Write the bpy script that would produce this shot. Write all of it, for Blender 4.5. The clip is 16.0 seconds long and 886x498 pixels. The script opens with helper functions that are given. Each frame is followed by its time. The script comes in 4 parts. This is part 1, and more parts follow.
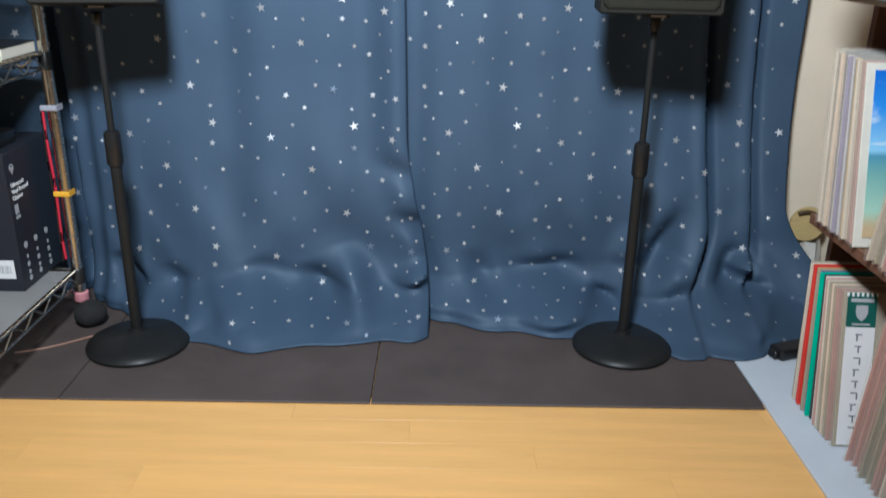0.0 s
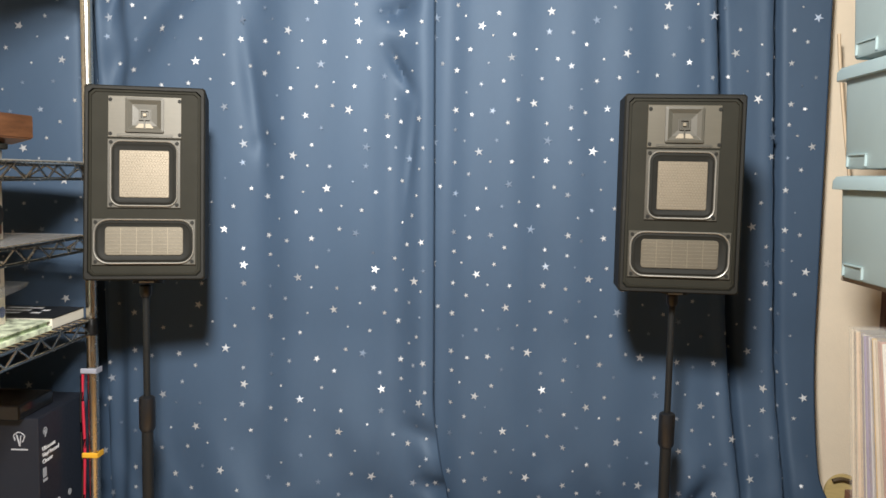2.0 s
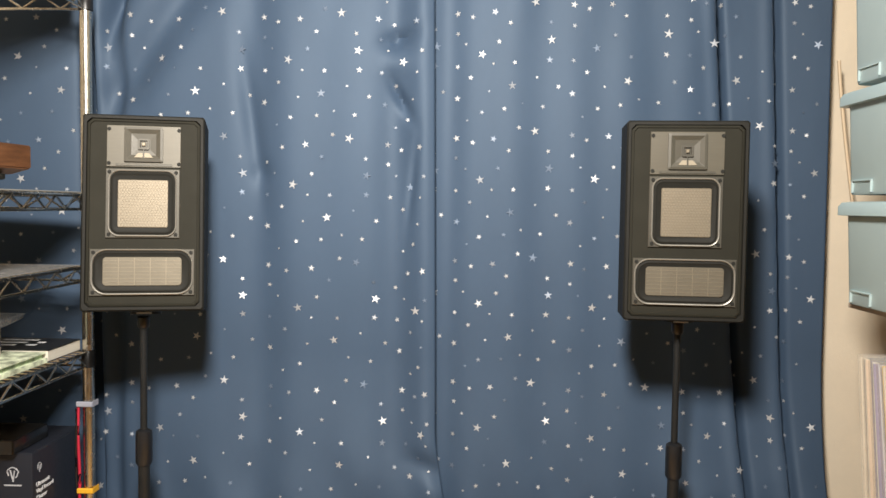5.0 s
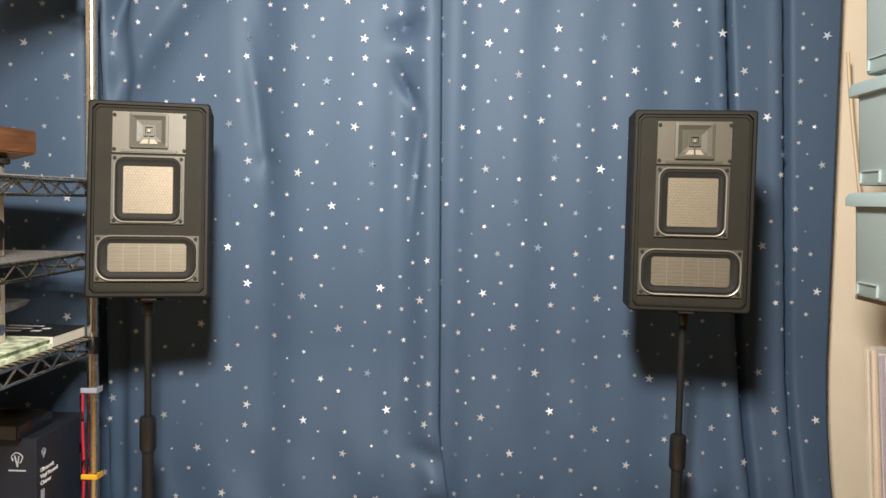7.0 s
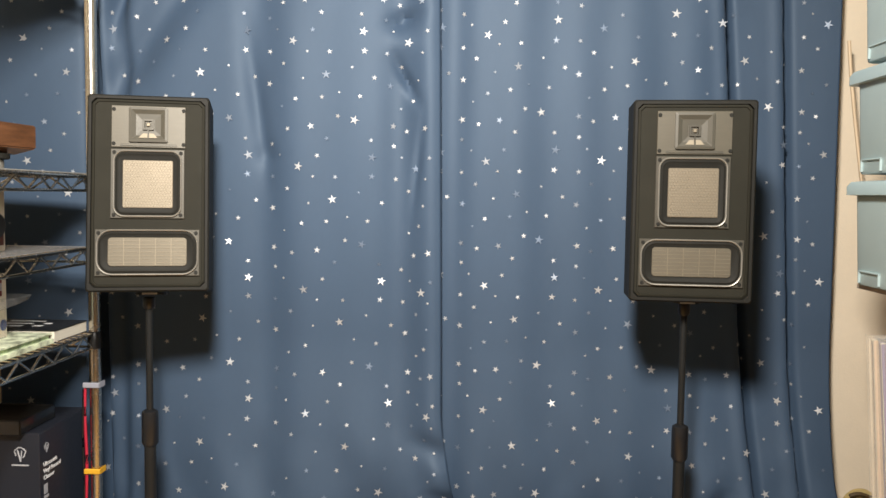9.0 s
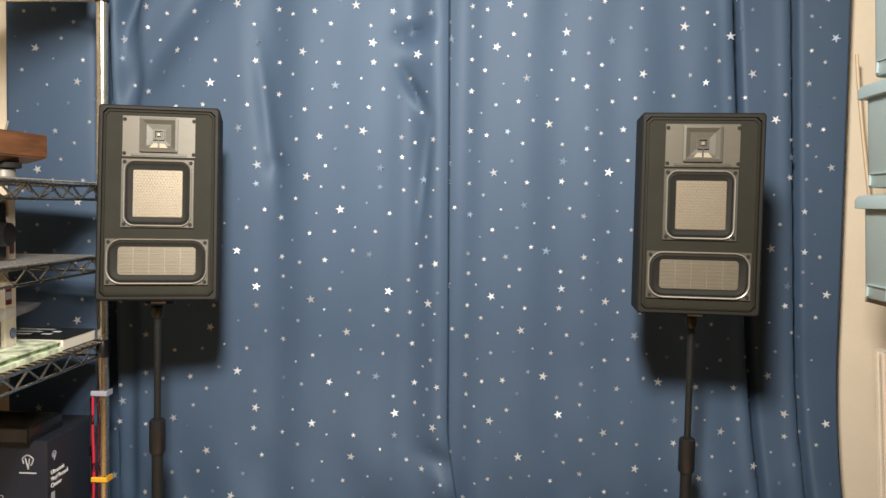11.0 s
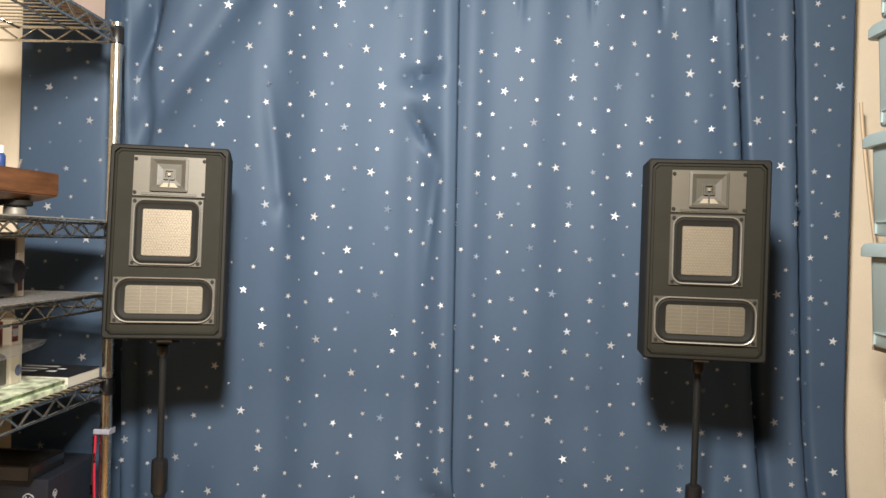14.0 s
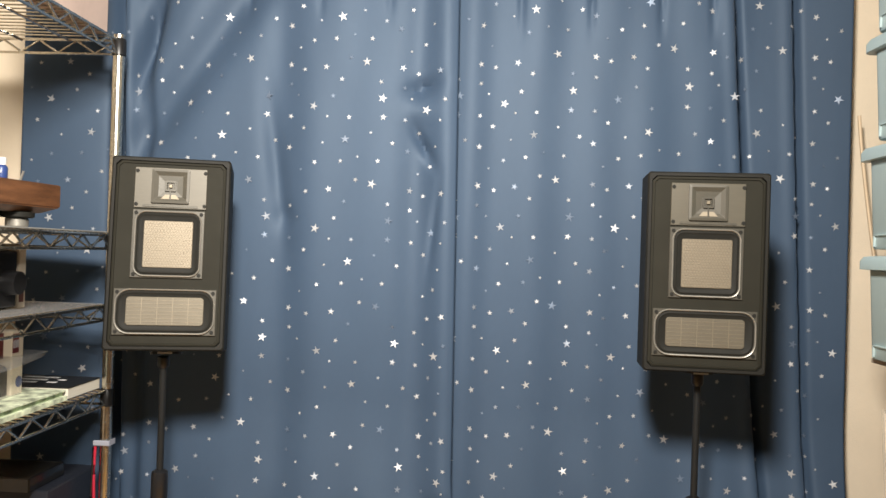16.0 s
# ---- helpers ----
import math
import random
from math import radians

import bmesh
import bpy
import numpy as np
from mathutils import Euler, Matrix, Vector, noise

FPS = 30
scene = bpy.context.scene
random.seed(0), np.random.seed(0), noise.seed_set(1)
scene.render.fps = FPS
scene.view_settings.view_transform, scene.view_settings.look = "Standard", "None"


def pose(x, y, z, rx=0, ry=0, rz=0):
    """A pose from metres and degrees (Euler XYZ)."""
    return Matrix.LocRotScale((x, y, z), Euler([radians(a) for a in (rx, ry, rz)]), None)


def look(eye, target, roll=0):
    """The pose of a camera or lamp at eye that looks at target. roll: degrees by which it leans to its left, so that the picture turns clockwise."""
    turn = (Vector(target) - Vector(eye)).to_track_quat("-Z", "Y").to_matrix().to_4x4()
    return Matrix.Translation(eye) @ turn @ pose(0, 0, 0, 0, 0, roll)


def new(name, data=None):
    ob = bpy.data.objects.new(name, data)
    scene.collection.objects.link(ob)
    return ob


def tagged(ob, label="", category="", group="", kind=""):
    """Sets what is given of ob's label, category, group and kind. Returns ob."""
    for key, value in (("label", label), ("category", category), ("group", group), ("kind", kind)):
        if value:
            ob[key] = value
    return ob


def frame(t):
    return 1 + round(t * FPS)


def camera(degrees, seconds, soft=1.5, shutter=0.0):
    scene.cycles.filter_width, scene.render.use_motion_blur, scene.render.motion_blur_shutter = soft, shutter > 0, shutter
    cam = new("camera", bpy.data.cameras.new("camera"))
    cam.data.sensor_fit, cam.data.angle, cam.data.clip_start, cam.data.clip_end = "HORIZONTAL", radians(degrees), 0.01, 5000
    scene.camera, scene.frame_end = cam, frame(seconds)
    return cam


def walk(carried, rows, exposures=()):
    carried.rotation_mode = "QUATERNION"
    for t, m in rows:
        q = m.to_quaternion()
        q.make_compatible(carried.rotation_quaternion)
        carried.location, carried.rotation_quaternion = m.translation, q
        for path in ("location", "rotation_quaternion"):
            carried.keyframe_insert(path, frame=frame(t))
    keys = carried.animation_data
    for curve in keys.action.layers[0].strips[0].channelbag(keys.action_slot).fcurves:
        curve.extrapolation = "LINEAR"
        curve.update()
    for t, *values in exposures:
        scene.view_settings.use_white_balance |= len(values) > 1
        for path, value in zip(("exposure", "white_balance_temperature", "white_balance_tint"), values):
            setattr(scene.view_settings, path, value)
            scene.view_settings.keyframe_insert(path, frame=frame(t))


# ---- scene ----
cam = camera(56.5, 16.0, shutter=0.25)
PATH = [
    (0, (0.114, 0.214, 0.867), (0.124, 2.083, 0.155), 1.0),
    (0.5, (0.112, 0.195, 0.905), (0.099, 2.128, 0.391), 1.1),
    (1, (0.106, 0.184, 0.925), (0.074, 2.149, 0.552), 1.1),
    (1.5, (0.105, 0.18, 0.944), (0.061, 2.163, 0.685), 1.1),
    (2, (0.101, 0.192, 0.954), (0.05, 2.183, 0.777), 1.1),
    (2.5, (0.099, 0.199, 0.955), (0.065, 2.195, 0.835), 1.1),
    (3, (0.098, 0.204, 0.953), (0.076, 2.202, 0.856), 1.1),
    (3.5, (0.098, 0.203, 0.951), (0.068, 2.201, 0.863), 1.1),
    (4, (0.092, 0.207, 0.952), (0.052, 2.204, 0.857), 0.9),
    (6.5, (0.092, 0.212, 0.942), (0.036, 2.208, 0.83), 1.0),
    (7, (0.091, 0.214, 0.939), (0.034, 2.209, 0.82), 1.2),
    (7.5, (0.091, 0.216, 0.937), (0.029, 2.211, 0.812), 1.1),
    (8, (0.093, 0.216, 0.937), (0.029, 2.21, 0.804), 1.0),
    (8.5, (0.098, 0.216, 0.932), (0.033, 2.211, 0.8), 0.8),
    (11, (0.092, 0.211, 0.936), (0.014, 2.206, 0.828), 1.1),
    (11.5, (0.088, 0.21, 0.939), (0.009, 2.206, 0.842), 1.4),
    (12, (0.085, 0.205, 0.941), (0.006, 2.202, 0.865), 1.6),
    (12.5, (0.084, 0.205, 0.942), (0.002, 2.202, 0.883), 1.7),
    (13, (0.087, 0.205, 0.944), (0.003, 2.202, 0.902), 1.7),
    (13.5, (0.084, 0.204, 0.946), (0.001, 2.202, 0.917), 1.8),
    (14, (0.086, 0.206, 0.945), (-0.003, 2.204, 0.928), 1.8),
    (14.5, (0.085, 0.205, 0.948), (-0.007, 2.203, 0.937), 1.8),
    (15, (0.085, 0.205, 0.946), (-0.006, 2.203, 0.941), 1.9),
    (15.5, (0.081, 0.203, 0.947), (-0.006, 2.201, 0.95), 1.9),
    (16, (0.083, 0.201, 0.951), (-0.004, 2.2, 0.956), 1.9),
]
EXPOSURES = [(0, 0.0, 5550, 4), (0.5, 0.10, 5150, 4), (1.1, 0.13, 5300, 4), (1.6, 0.14, 6150, 7), (2.4, 0.14, 6700, 9), (3.2, 0.14, 6950, 10), (16, 0.14, 7000, 10)]
walk(cam, [(t, look(eye, target, roll)) for t, eye, target, roll in PATH], EXPOSURES)

# ---- light: one round pendant lamp above the viewer, faint world ----
world = bpy.data.worlds.new("world")
scene.world = world
world.use_nodes = True
world.node_tree.nodes["Background"].inputs[0].default_value = (0.9, 0.95, 1.0, 1)
world.node_tree.nodes["Background"].inputs[1].default_value = 0.02
LAMP = (-0.03, 0.36, 1.74)
lamp_data = bpy.data.lights.new("pendant_lamp_light", "AREA")
lamp_data.shape, lamp_data.size, lamp_data.energy = "DISK", 0.27, 39
lamp_data.color = (1.0, 0.975, 0.945)
lamp_data.spread = radians(132)
lamp = new("pendant_lamp_light", lamp_data)
lamp.matrix_world = look(LAMP, (-0.16, 2.0, 0.98))


# ---- materials ----
def mat(name, col, rough=0.6, metal=0.0, var=0.12, scale=30.0, fine=0.0, bump=0.0, bscale=200.0, stretch=(1, 1, 1), spec=0.5, random_tint=0.0, coat=0.0, sheen=0.0, even=False):
    """Principled surface with two scales of variation in its colour and roughness, and fine relief."""
    m = bpy.data.materials.new(name)
    m.use_nodes = True
    nt = m.node_tree
    n, l = nt.nodes, nt.links
    b = n["Principled BSDF"]
    b.inputs["Roughness"].default_value, b.inputs["Metallic"].default_value = rough, metal
    b.inputs["Specular IOR Level"].default_value = spec
    b.inputs["Coat Weight"].default_value = coat
    b.inputs["Coat Roughness"].default_value = 0.12
    b.inputs["Sheen Weight"].default_value = sheen
    tc, mp = n.new("ShaderNodeTexCoord"), n.new("ShaderNodeMapping")
    mp.inputs["Scale"].default_value = stretch
    l.new(tc.outputs["Object"], mp.inputs["Vector"])
    n1, n2 = n.new("ShaderNodeTexNoise"), n.new("ShaderNodeTexNoise")
    n1.inputs["Scale"].default_value, n1.inputs["Detail"].default_value = scale, 4
    n2.inputs["Scale"].default_value, n2.inputs["Detail"].default_value = scale * 9, 3
    for k in (n1, n2):
        l.new(mp.outputs[0], k.inputs["Vector"])
    add = n.new("ShaderNodeMath")
    add.operation = "MULTIPLY_ADD"
    add.inputs[1].default_value = 0.35
    l.new(n2.outputs[0], add.inputs[0])
    l.new(n1.outputs[0], add.inputs[2])
    mr = n.new("ShaderNodeMapRange")
    mr.inputs["From Min"].default_value, mr.inputs["From Max"].default_value = 0.3, 1.0
    mr.inputs["To Min"].default_value, mr.inputs["To Max"].default_value = 1 - var, 1 + var
    l.new(add.outputs[0], mr.inputs["Value"])
    mul = n.new("ShaderNodeVectorMath")
    mul.operation = "MULTIPLY"
    mul.inputs[0].default_value = col[:3]
    l.new(mr.outputs[0], mul.inputs[1])
    out = mul.outputs[0]
    if random_tint:
        oi, r2 = n.new("ShaderNodeObjectInfo"), n.new("ShaderNodeMapRange")
        r2.inputs["To Min"].default_value, r2.inputs["To Max"].default_value = 1 - random_tint, 1 + random_tint
        l.new(oi.outputs["Random"], r2.inputs["Value"])
        m2 = n.new("ShaderNodeVectorMath")
        m2.operation = "MULTIPLY"
        l.new(out, m2.inputs[0])
        l.new(r2.outputs[0], m2.inputs[1])
        out = m2.outputs[0]
    l.new(out, b.inputs["Base Color"])
    rr = n.new("ShaderNodeMapRange")
    rr.inputs["To Min"].default_value, rr.inputs["To Max"].default_value = max(rough - 0.08, 0.02), min(rough + 0.1, 1)
    l.new(n2.outputs[0], rr.inputs["Value"])
    if not even:
        l.new(rr.outputs[0], b.inputs["Roughness"])
    if bump:
        n3, bp = n.new("ShaderNodeTexNoise"), n.new("ShaderNodeBump")
        n3.inputs["Scale"].default_value, n3.inputs["Detail"].default_value = bscale, 3
        l.new(mp.outputs[0], n3.inputs["Vector"])
        bp.inputs["Strength"].default_value, bp.inputs["Distance"].default_value = bump, 0.002
        l.new(n3.outputs[0], bp.inputs["Height"])
        l.new(bp.outputs[0], b.inputs["Normal"])
    return m


def clear_mat(name, col=(1, 1, 1), rough=0.08, solid=0.12):
    """Thin clear plastic: mostly see-through, glossy, with a little haze."""
    m = bpy.data.materials.new(name)
    m.use_nodes = True
    n, l = m.node_tree.nodes, m.node_tree.links
    b = n["Principled BSDF"]
    b.inputs["Base Color"].default_value = (*col, 1)
    b.inputs["Roughness"].default_value = rough
    tr, mx = n.new("ShaderNodeBsdfTransparent"), n.new("ShaderNodeMixShader")
    tr.inputs[0].default_value = (*col, 1)
    mx.inputs[0].default_value = solid
    l.new(tr.outputs[0], mx.inputs[1])
    l.new(b.outputs[0], mx.inputs[2])
    l.new(mx.outputs[0], n["Material Output"].inputs["Surface"])
    return m


def floor_mat():
    m = mat("laminate_wood", (0.84, 0.475, 0.160), 0.33, var=0.12, scale=5, stretch=(0.6, 7, 1), bump=0.03, bscale=60, random_tint=0.035, coat=0.1)
    return m


M_WALL = mat("wallpaper", (0.78, 0.67, 0.52), 0.85, var=0.05, scale=9, bump=0.25, bscale=260)
# Unseen wall behind the camera, coloured dark so little light bounces back.
M_DARKWALL = mat("dark_unseen_wall", (0.10, 0.075, 0.055), 0.7, var=0.2, scale=5, stretch=(5, 5, 1), bump=0.1)
# Unseen ceiling, its colour lowered to keep fill out of the shadows.
M_CEIL = mat("dark_unseen_ceiling", (0.20, 0.17, 0.14), 0.9, var=0.04, scale=6, bump=0.2, bscale=200)
M_FLOOR = floor_mat()
M_MAT = mat("brown_mat", (0.078, 0.060, 0.055), 0.62, var=0.25, scale=7, bump=0.25, bscale=500)
M_SHEET = mat("pale_board", (0.60, 0.64, 0.70), 0.5, var=0.06, scale=8, bump=0.05)
M_CLOTH = mat("navy_satin", (0.0435, 0.0725, 0.120), 0.58, var=0.07, scale=9, bump=0.08, bscale=1300, stretch=(1, 1, 0.6), spec=0.44, even=True, sheen=0.0)
M_CLOTH.node_tree.nodes["Principled BSDF"].inputs["Specular Tint"].default_value = (0.74, 0.87, 1.0, 1)
M_FOIL = mat("silver_foil", (0.47, 0.48, 0.50), 0.48, metal=0.3, var=0.10, scale=60)


def faded_unlit_foil(m):
    """Mixes some stars towards the cloth colour, for faded foil and foil reflecting dark."""
    n, l = m.node_tree.nodes, m.node_tree.links
    b = n["Principled BSDF"]
    old = b.inputs["Base Color"].links[0].from_socket
    geo, ramp, mx = n.new("ShaderNodeNewGeometry"), n.new("ShaderNodeValToRGB"), n.new("ShaderNodeMix")
    l.new(geo.outputs["Random Per Island"], ramp.inputs[0])
    e = ramp.color_ramp.elements
    e[0].position, e[0].color = 0.16, (0.88, 0.88, 0.88, 1)
    e[1].position, e[1].color = 0.48, (0, 0, 0, 1)
    mx.data_type = "RGBA"
    l.new(ramp.outputs[0], mx.inputs["Factor"])
    l.new(old, mx.inputs[6])
    mx.inputs[7].default_value = (0.09, 0.14, 0.22, 1)
    l.new(mx.outputs[2], b.inputs["Base Color"])


faded_unlit_foil(M_FOIL)
M_CAB = mat("speaker_vinyl", (0.0155, 0.0148, 0.0124), 0.6, spec=0.2, var=0.15, scale=25, bump=0.25, bscale=700)
M_BAFFLE = mat("speaker_baffle", (0.022, 0.0207, 0.0152), 0.7, spec=0.15, var=0.14, scale=18, bump=0.12, bscale=500)
M_PLATE = mat("champagne_plate", (0.088, 0.077, 0.055), 0.48, metal=0.15, var=0.08, scale=30, stretch=(1, 1, 12), bump=0.03)
M_FRAME = mat("grey_cast_frame", (0.075, 0.069, 0.056), 0.45, metal=0.2, spec=0.3, var=0.12, scale=30, bump=0.08)
M_RING = mat("bright_ring", (0.36, 0.34, 0.30), 0.38, metal=0.6, var=0.06, scale=40)
M_RUBBER = mat("black_rubber", (0.016, 0.0155, 0.013), 0.65, spec=0.2, var=0.15, scale=40)
M_CONE3 = mat("honeycomb_gaps", (0.195, 0.163, 0.119), 0.52, metal=0.45, even=True, var=0.06, scale=30)
M_CONE2 = mat("woofer_diaphragm", (0.145, 0.126, 0.093), 0.52, metal=0.45, even=True, var=0.06, scale=30, bump=0.04)
M_CONE = mat("honeycomb_diaphragm", (0.225, 0.19, 0.139), 0.52, metal=0.45, even=True, var=0.06, scale=30, bump=0.04)
M_HORN = mat("grey_horn", (0.075, 0.068, 0.052), 0.5, metal=0.1, var=0.1, scale=40)
M_STAND = mat("black_enamel", (0.014, 0.0145, 0.0145), 0.42, spec=0.3, var=0.2, scale=30, bump=0.06, bscale=400)
M_CHROME = mat("chrome_wire", (0.70, 0.66, 0.58), 0.24, metal=1.0, var=0.03, scale=8)
M_BLACKPL = mat("black_plastic", (0.012, 0.012, 0.013), 0.35, var=0.2, scale=30)
M_WALNUT = mat("walnut_plinth", (0.135, 0.058, 0.026), 0.45, var=0.75, scale=11, stretch=(5, 0.8, 7), bump=0.1, bscale=120, coat=0.1)
M_NAVYBOX = mat("printed_carton", (0.016, 0.019, 0.028), 0.42, var=0.12, scale=12, bump=0.04)
M_WHITE = mat("white_print", (0.75, 0.75, 0.76), 0.6, var=0.05)
M_PALE = mat("pale_grey_print", (0.42, 0.43, 0.46), 0.6, var=0.05)
M_BIN = mat("pale_blue_plastic", (0.42, 0.53, 0.54), 0.38, var=0.05, scale=5, bump=0.03, bscale=300)
M_LID = mat("blue_lid_plastic", (0.42, 0.54, 0.56), 0.35, var=0.05, scale=6)
M_DWOOD = mat("dark_cabinet_wood", (0.17, 0.085, 0.048), 0.5, var=0.3, scale=6, stretch=(1, 6, 6), bump=0.08, bscale=150)
M_PAPER = mat("page_edges", (0.70, 0.66, 0.56), 0.8, var=0.1, scale=10, stretch=(1, 1, 40), bump=0.15, bscale=300)
M_CARD = mat("cream_card", (0.66, 0.58, 0.46), 0.75, var=0.08, scale=10, bump=0.05)
M_RED = mat("red_wire", (0.50, 0.02, 0.05), 0.45, var=0.1)
M_YTAPE = mat("yellow_tape", (0.80, 0.42, 0.03), 0.55, var=0.1)
M_GTAPE = mat("grey_tape", (0.33, 0.34, 0.40), 0.5, var=0.1)
M_PINK = mat("pink_cap", (0.60, 0.25, 0.28), 0.6, var=0.1)
M_FOAM = mat("black_foam", (0.014, 0.014, 0.014), 0.95, var=0.4, scale=60, bump=0.8, bscale=300)
M_STRAP = mat("cream_cord", (0.70, 0.55, 0.38), 0.7, var=0.1)
M_STRAW = mat("straw_disc", (0.56, 0.42, 0.18), 0.7, var=0.2, scale=20, stretch=(1, 1, 8), bump=0.2)
M_BAG = mat("white_bag", (0.70, 0.67, 0.60), 0.5, var=0.1, bump=0.2, bscale=60)
M_CLEAR = clear_mat("clear_plastic", (0.97, 0.96, 0.94), 0.08, 0.07)
M_HAZY = clear_mat("hazy_plastic", (0.9, 0.9, 0.9), 0.2, 0.13)


M_LINER = clear_mat("liner_plastic", (0.72, 0.72, 0.72), 0.22, 0.30)


def tint(name, col, rough=0.6, **k):
    return mat(name, col, rough, **k)


# ---- mesh helpers ----
def mesh_of(name, bm, material, smooth=False):
    me = bpy.data.meshes.new(name)
    bmesh.ops.recalc_face_normals(bm, faces=bm.faces)
    bm.to_mesh(me)
    bm.free()
    me.materials.append(material)
    if smooth:
        for p in me.polygons:
            p.use_smooth = True
        me.set_sharp_from_angle(angle=radians(38))
    return me


def part(name, bm, material, parent, label="", smooth=False):
    ob = new(name, mesh_of(name, bm, material, smooth))
    ob.parent = parent
    return tagged(ob, label=label)


def thing(name, m, label, category, group="", kind=""):
    """An Empty at the base of a thing, which its parts hang from."""
    ob = new(name)
    ob.empty_display_size = 0.02
    ob.matrix_world = m
    return tagged(ob, label, category, group, kind)


def solid(name, bm, material, m, label, category, group="", kind="", smooth=False):
    ob = new(name, mesh_of(name, bm, material, smooth))
    ob.matrix_world = m
    return tagged(ob, label, category, group, kind)


def box(bm, x0, x1, y0, y1, z0, z1, bevel=0.0, seg=1):
    r = bmesh.ops.create_cube(bm, size=1)
    vs = r["verts"]
    for v in vs:
        v.co = Vector((x0 + (v.co.x + 0.5) * (x1 - x0), y0 + (v.co.y + 0.5) * (y1 - y0), z0 + (v.co.z + 0.5) * (z1 - z0)))
    if bevel:
        es = list({e for v in vs for e in v.link_edges})
        bmesh.ops.bevel(bm, geom=es, offset=bevel, segments=seg, affect="EDGES", profile=0.5)
    return bm


def boxed(*a, **k):
    return box(bmesh.new(), *a, **k)


def rod(bm, p0, p1, r, seg=8, r1=None):
    p0, p1 = Vector(p0), Vector(p1)
    d = p1 - p0
    m = Matrix.Translation((p0 + p1) / 2) @ d.to_track_quat("Z", "Y").to_matrix().to_4x4()
    bmesh.ops.create_cone(bm, cap_ends=True, segments=seg, radius1=r, radius2=r if r1 is None else r1, depth=d.length, matrix=m)
    return bm


def tube(bm, pts, r, seg=6):
    """A round tube along points."""
    pts = [Vector(p) for p in pts]
    rings = []
    for i, p in enumerate(pts):
        d = (pts[min(i + 1, len(pts) - 1)] - pts[max(i - 1, 0)]).normalized()
        q = d.to_track_quat("Z", "Y")
        rings.append([bm.verts.new(p + q @ Vector((r * math.cos(a), r * math.sin(a), 0))) for a in [2 * math.pi * k / seg for k in range(seg)]])
    for a, b in zip(rings, rings[1:]):
        for k in range(seg):
            bm.faces.new((a[k], a[(k + 1) % seg], b[(k + 1) % seg], b[k]))
    bm.faces.new(rings[0][::-1])
    bm.faces.new(rings[-1])
    return bm


def lathe(bm, profile, seg=32):
    """A turned body round z from (radius, height) pairs."""
    rings = [[bm.verts.new((max(r, 1e-4) * math.cos(2 * math.pi * k / seg), max(r, 1e-4) * math.sin(2 * math.pi * k / seg), z)) for k in range(seg)] for r, z in profile]
    for a, b in zip(rings, rings[1:]):
        for k in range(seg):
            bm.faces.new((a[k], a[(k + 1) % seg], b[(k + 1) % seg], b[k]))
    bm.faces.new(rings[0][::-1])
    bm.faces.new(rings[-1])
    return bm


def rloop(cx, cz, w, h, r, n=6):
    """A rounded rectangle in x and z."""
    out = []
    for sx, sz, a0 in ((1, 1, 0), (-1, 1, 90), (-1, -1, 180), (1, -1, 270)):
        for k in range(n + 1):
            a = radians(a0 + 90 * k / n)
            out.append((cx + sx * (w / 2 - r) + r * math.cos(a), cz + sz * (h / 2 - r) + r * math.sin(a)))
    return out


def loft(bm, steps, close_front=True, close_back=True):
    """Joins loops (points in x and z, at a depth y) one after another."""
    rings = [[bm.verts.new((x, y, z)) for x, z in loop] for loop, y in steps]
    n = len(rings[0])
    for a, b in zip(rings, rings[1:]):
        for k in range(n):
            bm.faces.new((a[k], a[(k + 1) % n], b[(k + 1) % n], b[k]))
    if close_back:
        bm.faces.new(rings[0])
    if close_front:
        bm.faces.new(rings[-1][::-1])
    return bm


def text_bm(words, size, extrude=0.0004):
    """Lettering as a mesh, flat in x and z, facing -y."""
    c = bpy.data.curves.new("words", "FONT")
    c.body, c.size, c.extrude, c.resolution_u = words, size, extrude, 2
    ob = bpy.data.objects.new("words", c)
    scene.collection.objects.link(ob)
    bpy.context.view_layer.update()
    me = bpy.data.meshes.new_from_object(ob.evaluated_get(bpy.context.evaluated_depsgraph_get()))
    bpy.data.objects.remove(ob)
    bm = bmesh.new()
    bm.from_mesh(me)
    bpy.data.meshes.remove(me)
    bmesh.ops.rotate(bm, verts=bm.verts, cent=(0, 0, 0), matrix=Matrix.Rotation(radians(90), 3, "X"))
    return bm


# ---- setting ----
XL, XR, YB, YF, ZC = -1.30, 1.22, 2.24, -3.20, 2.45


def structure(name, bm, material, label):
    return solid(name, bm, material, Matrix(), label, name.split("_")[0], kind="structure")


structure("wall_north", boxed(XL - 0.1, XR + 0.1, YB, YB + 0.1, 0, ZC), M_WALL, "cream papered wall behind the star curtain")
structure("wall_west", boxed(XL - 0.1, XL, YF, YB, 0, ZC), M_WALL, "cream papered side wall behind the wire rack")
structure("wall_east", boxed(XR, XR + 0.1, YF, YB, 0, ZC), M_WALL, "cream papered side wall behind the record shelf")
structure("wall_south", boxed(XL - 0.1, XR + 0.1, YF - 0.1, YF, 0, ZC), M_DARKWALL, "plain unseen wall closing the room, kept dark to cut bounced light")
structure("ceiling", boxed(XL - 0.1, XR + 0.1, YF - 0.1, YB + 0.1, ZC, ZC + 0.1), M_CEIL, "plain unseen ceiling, darkened to cut bounced light")
floor = structure("floor", boxed(XL - 0.1, XR + 0.1, YF - 0.1, YB + 0.1, -0.1, -0.008), M_FLOOR, "honey-coloured glossy laminate wood floor of narrow planks")

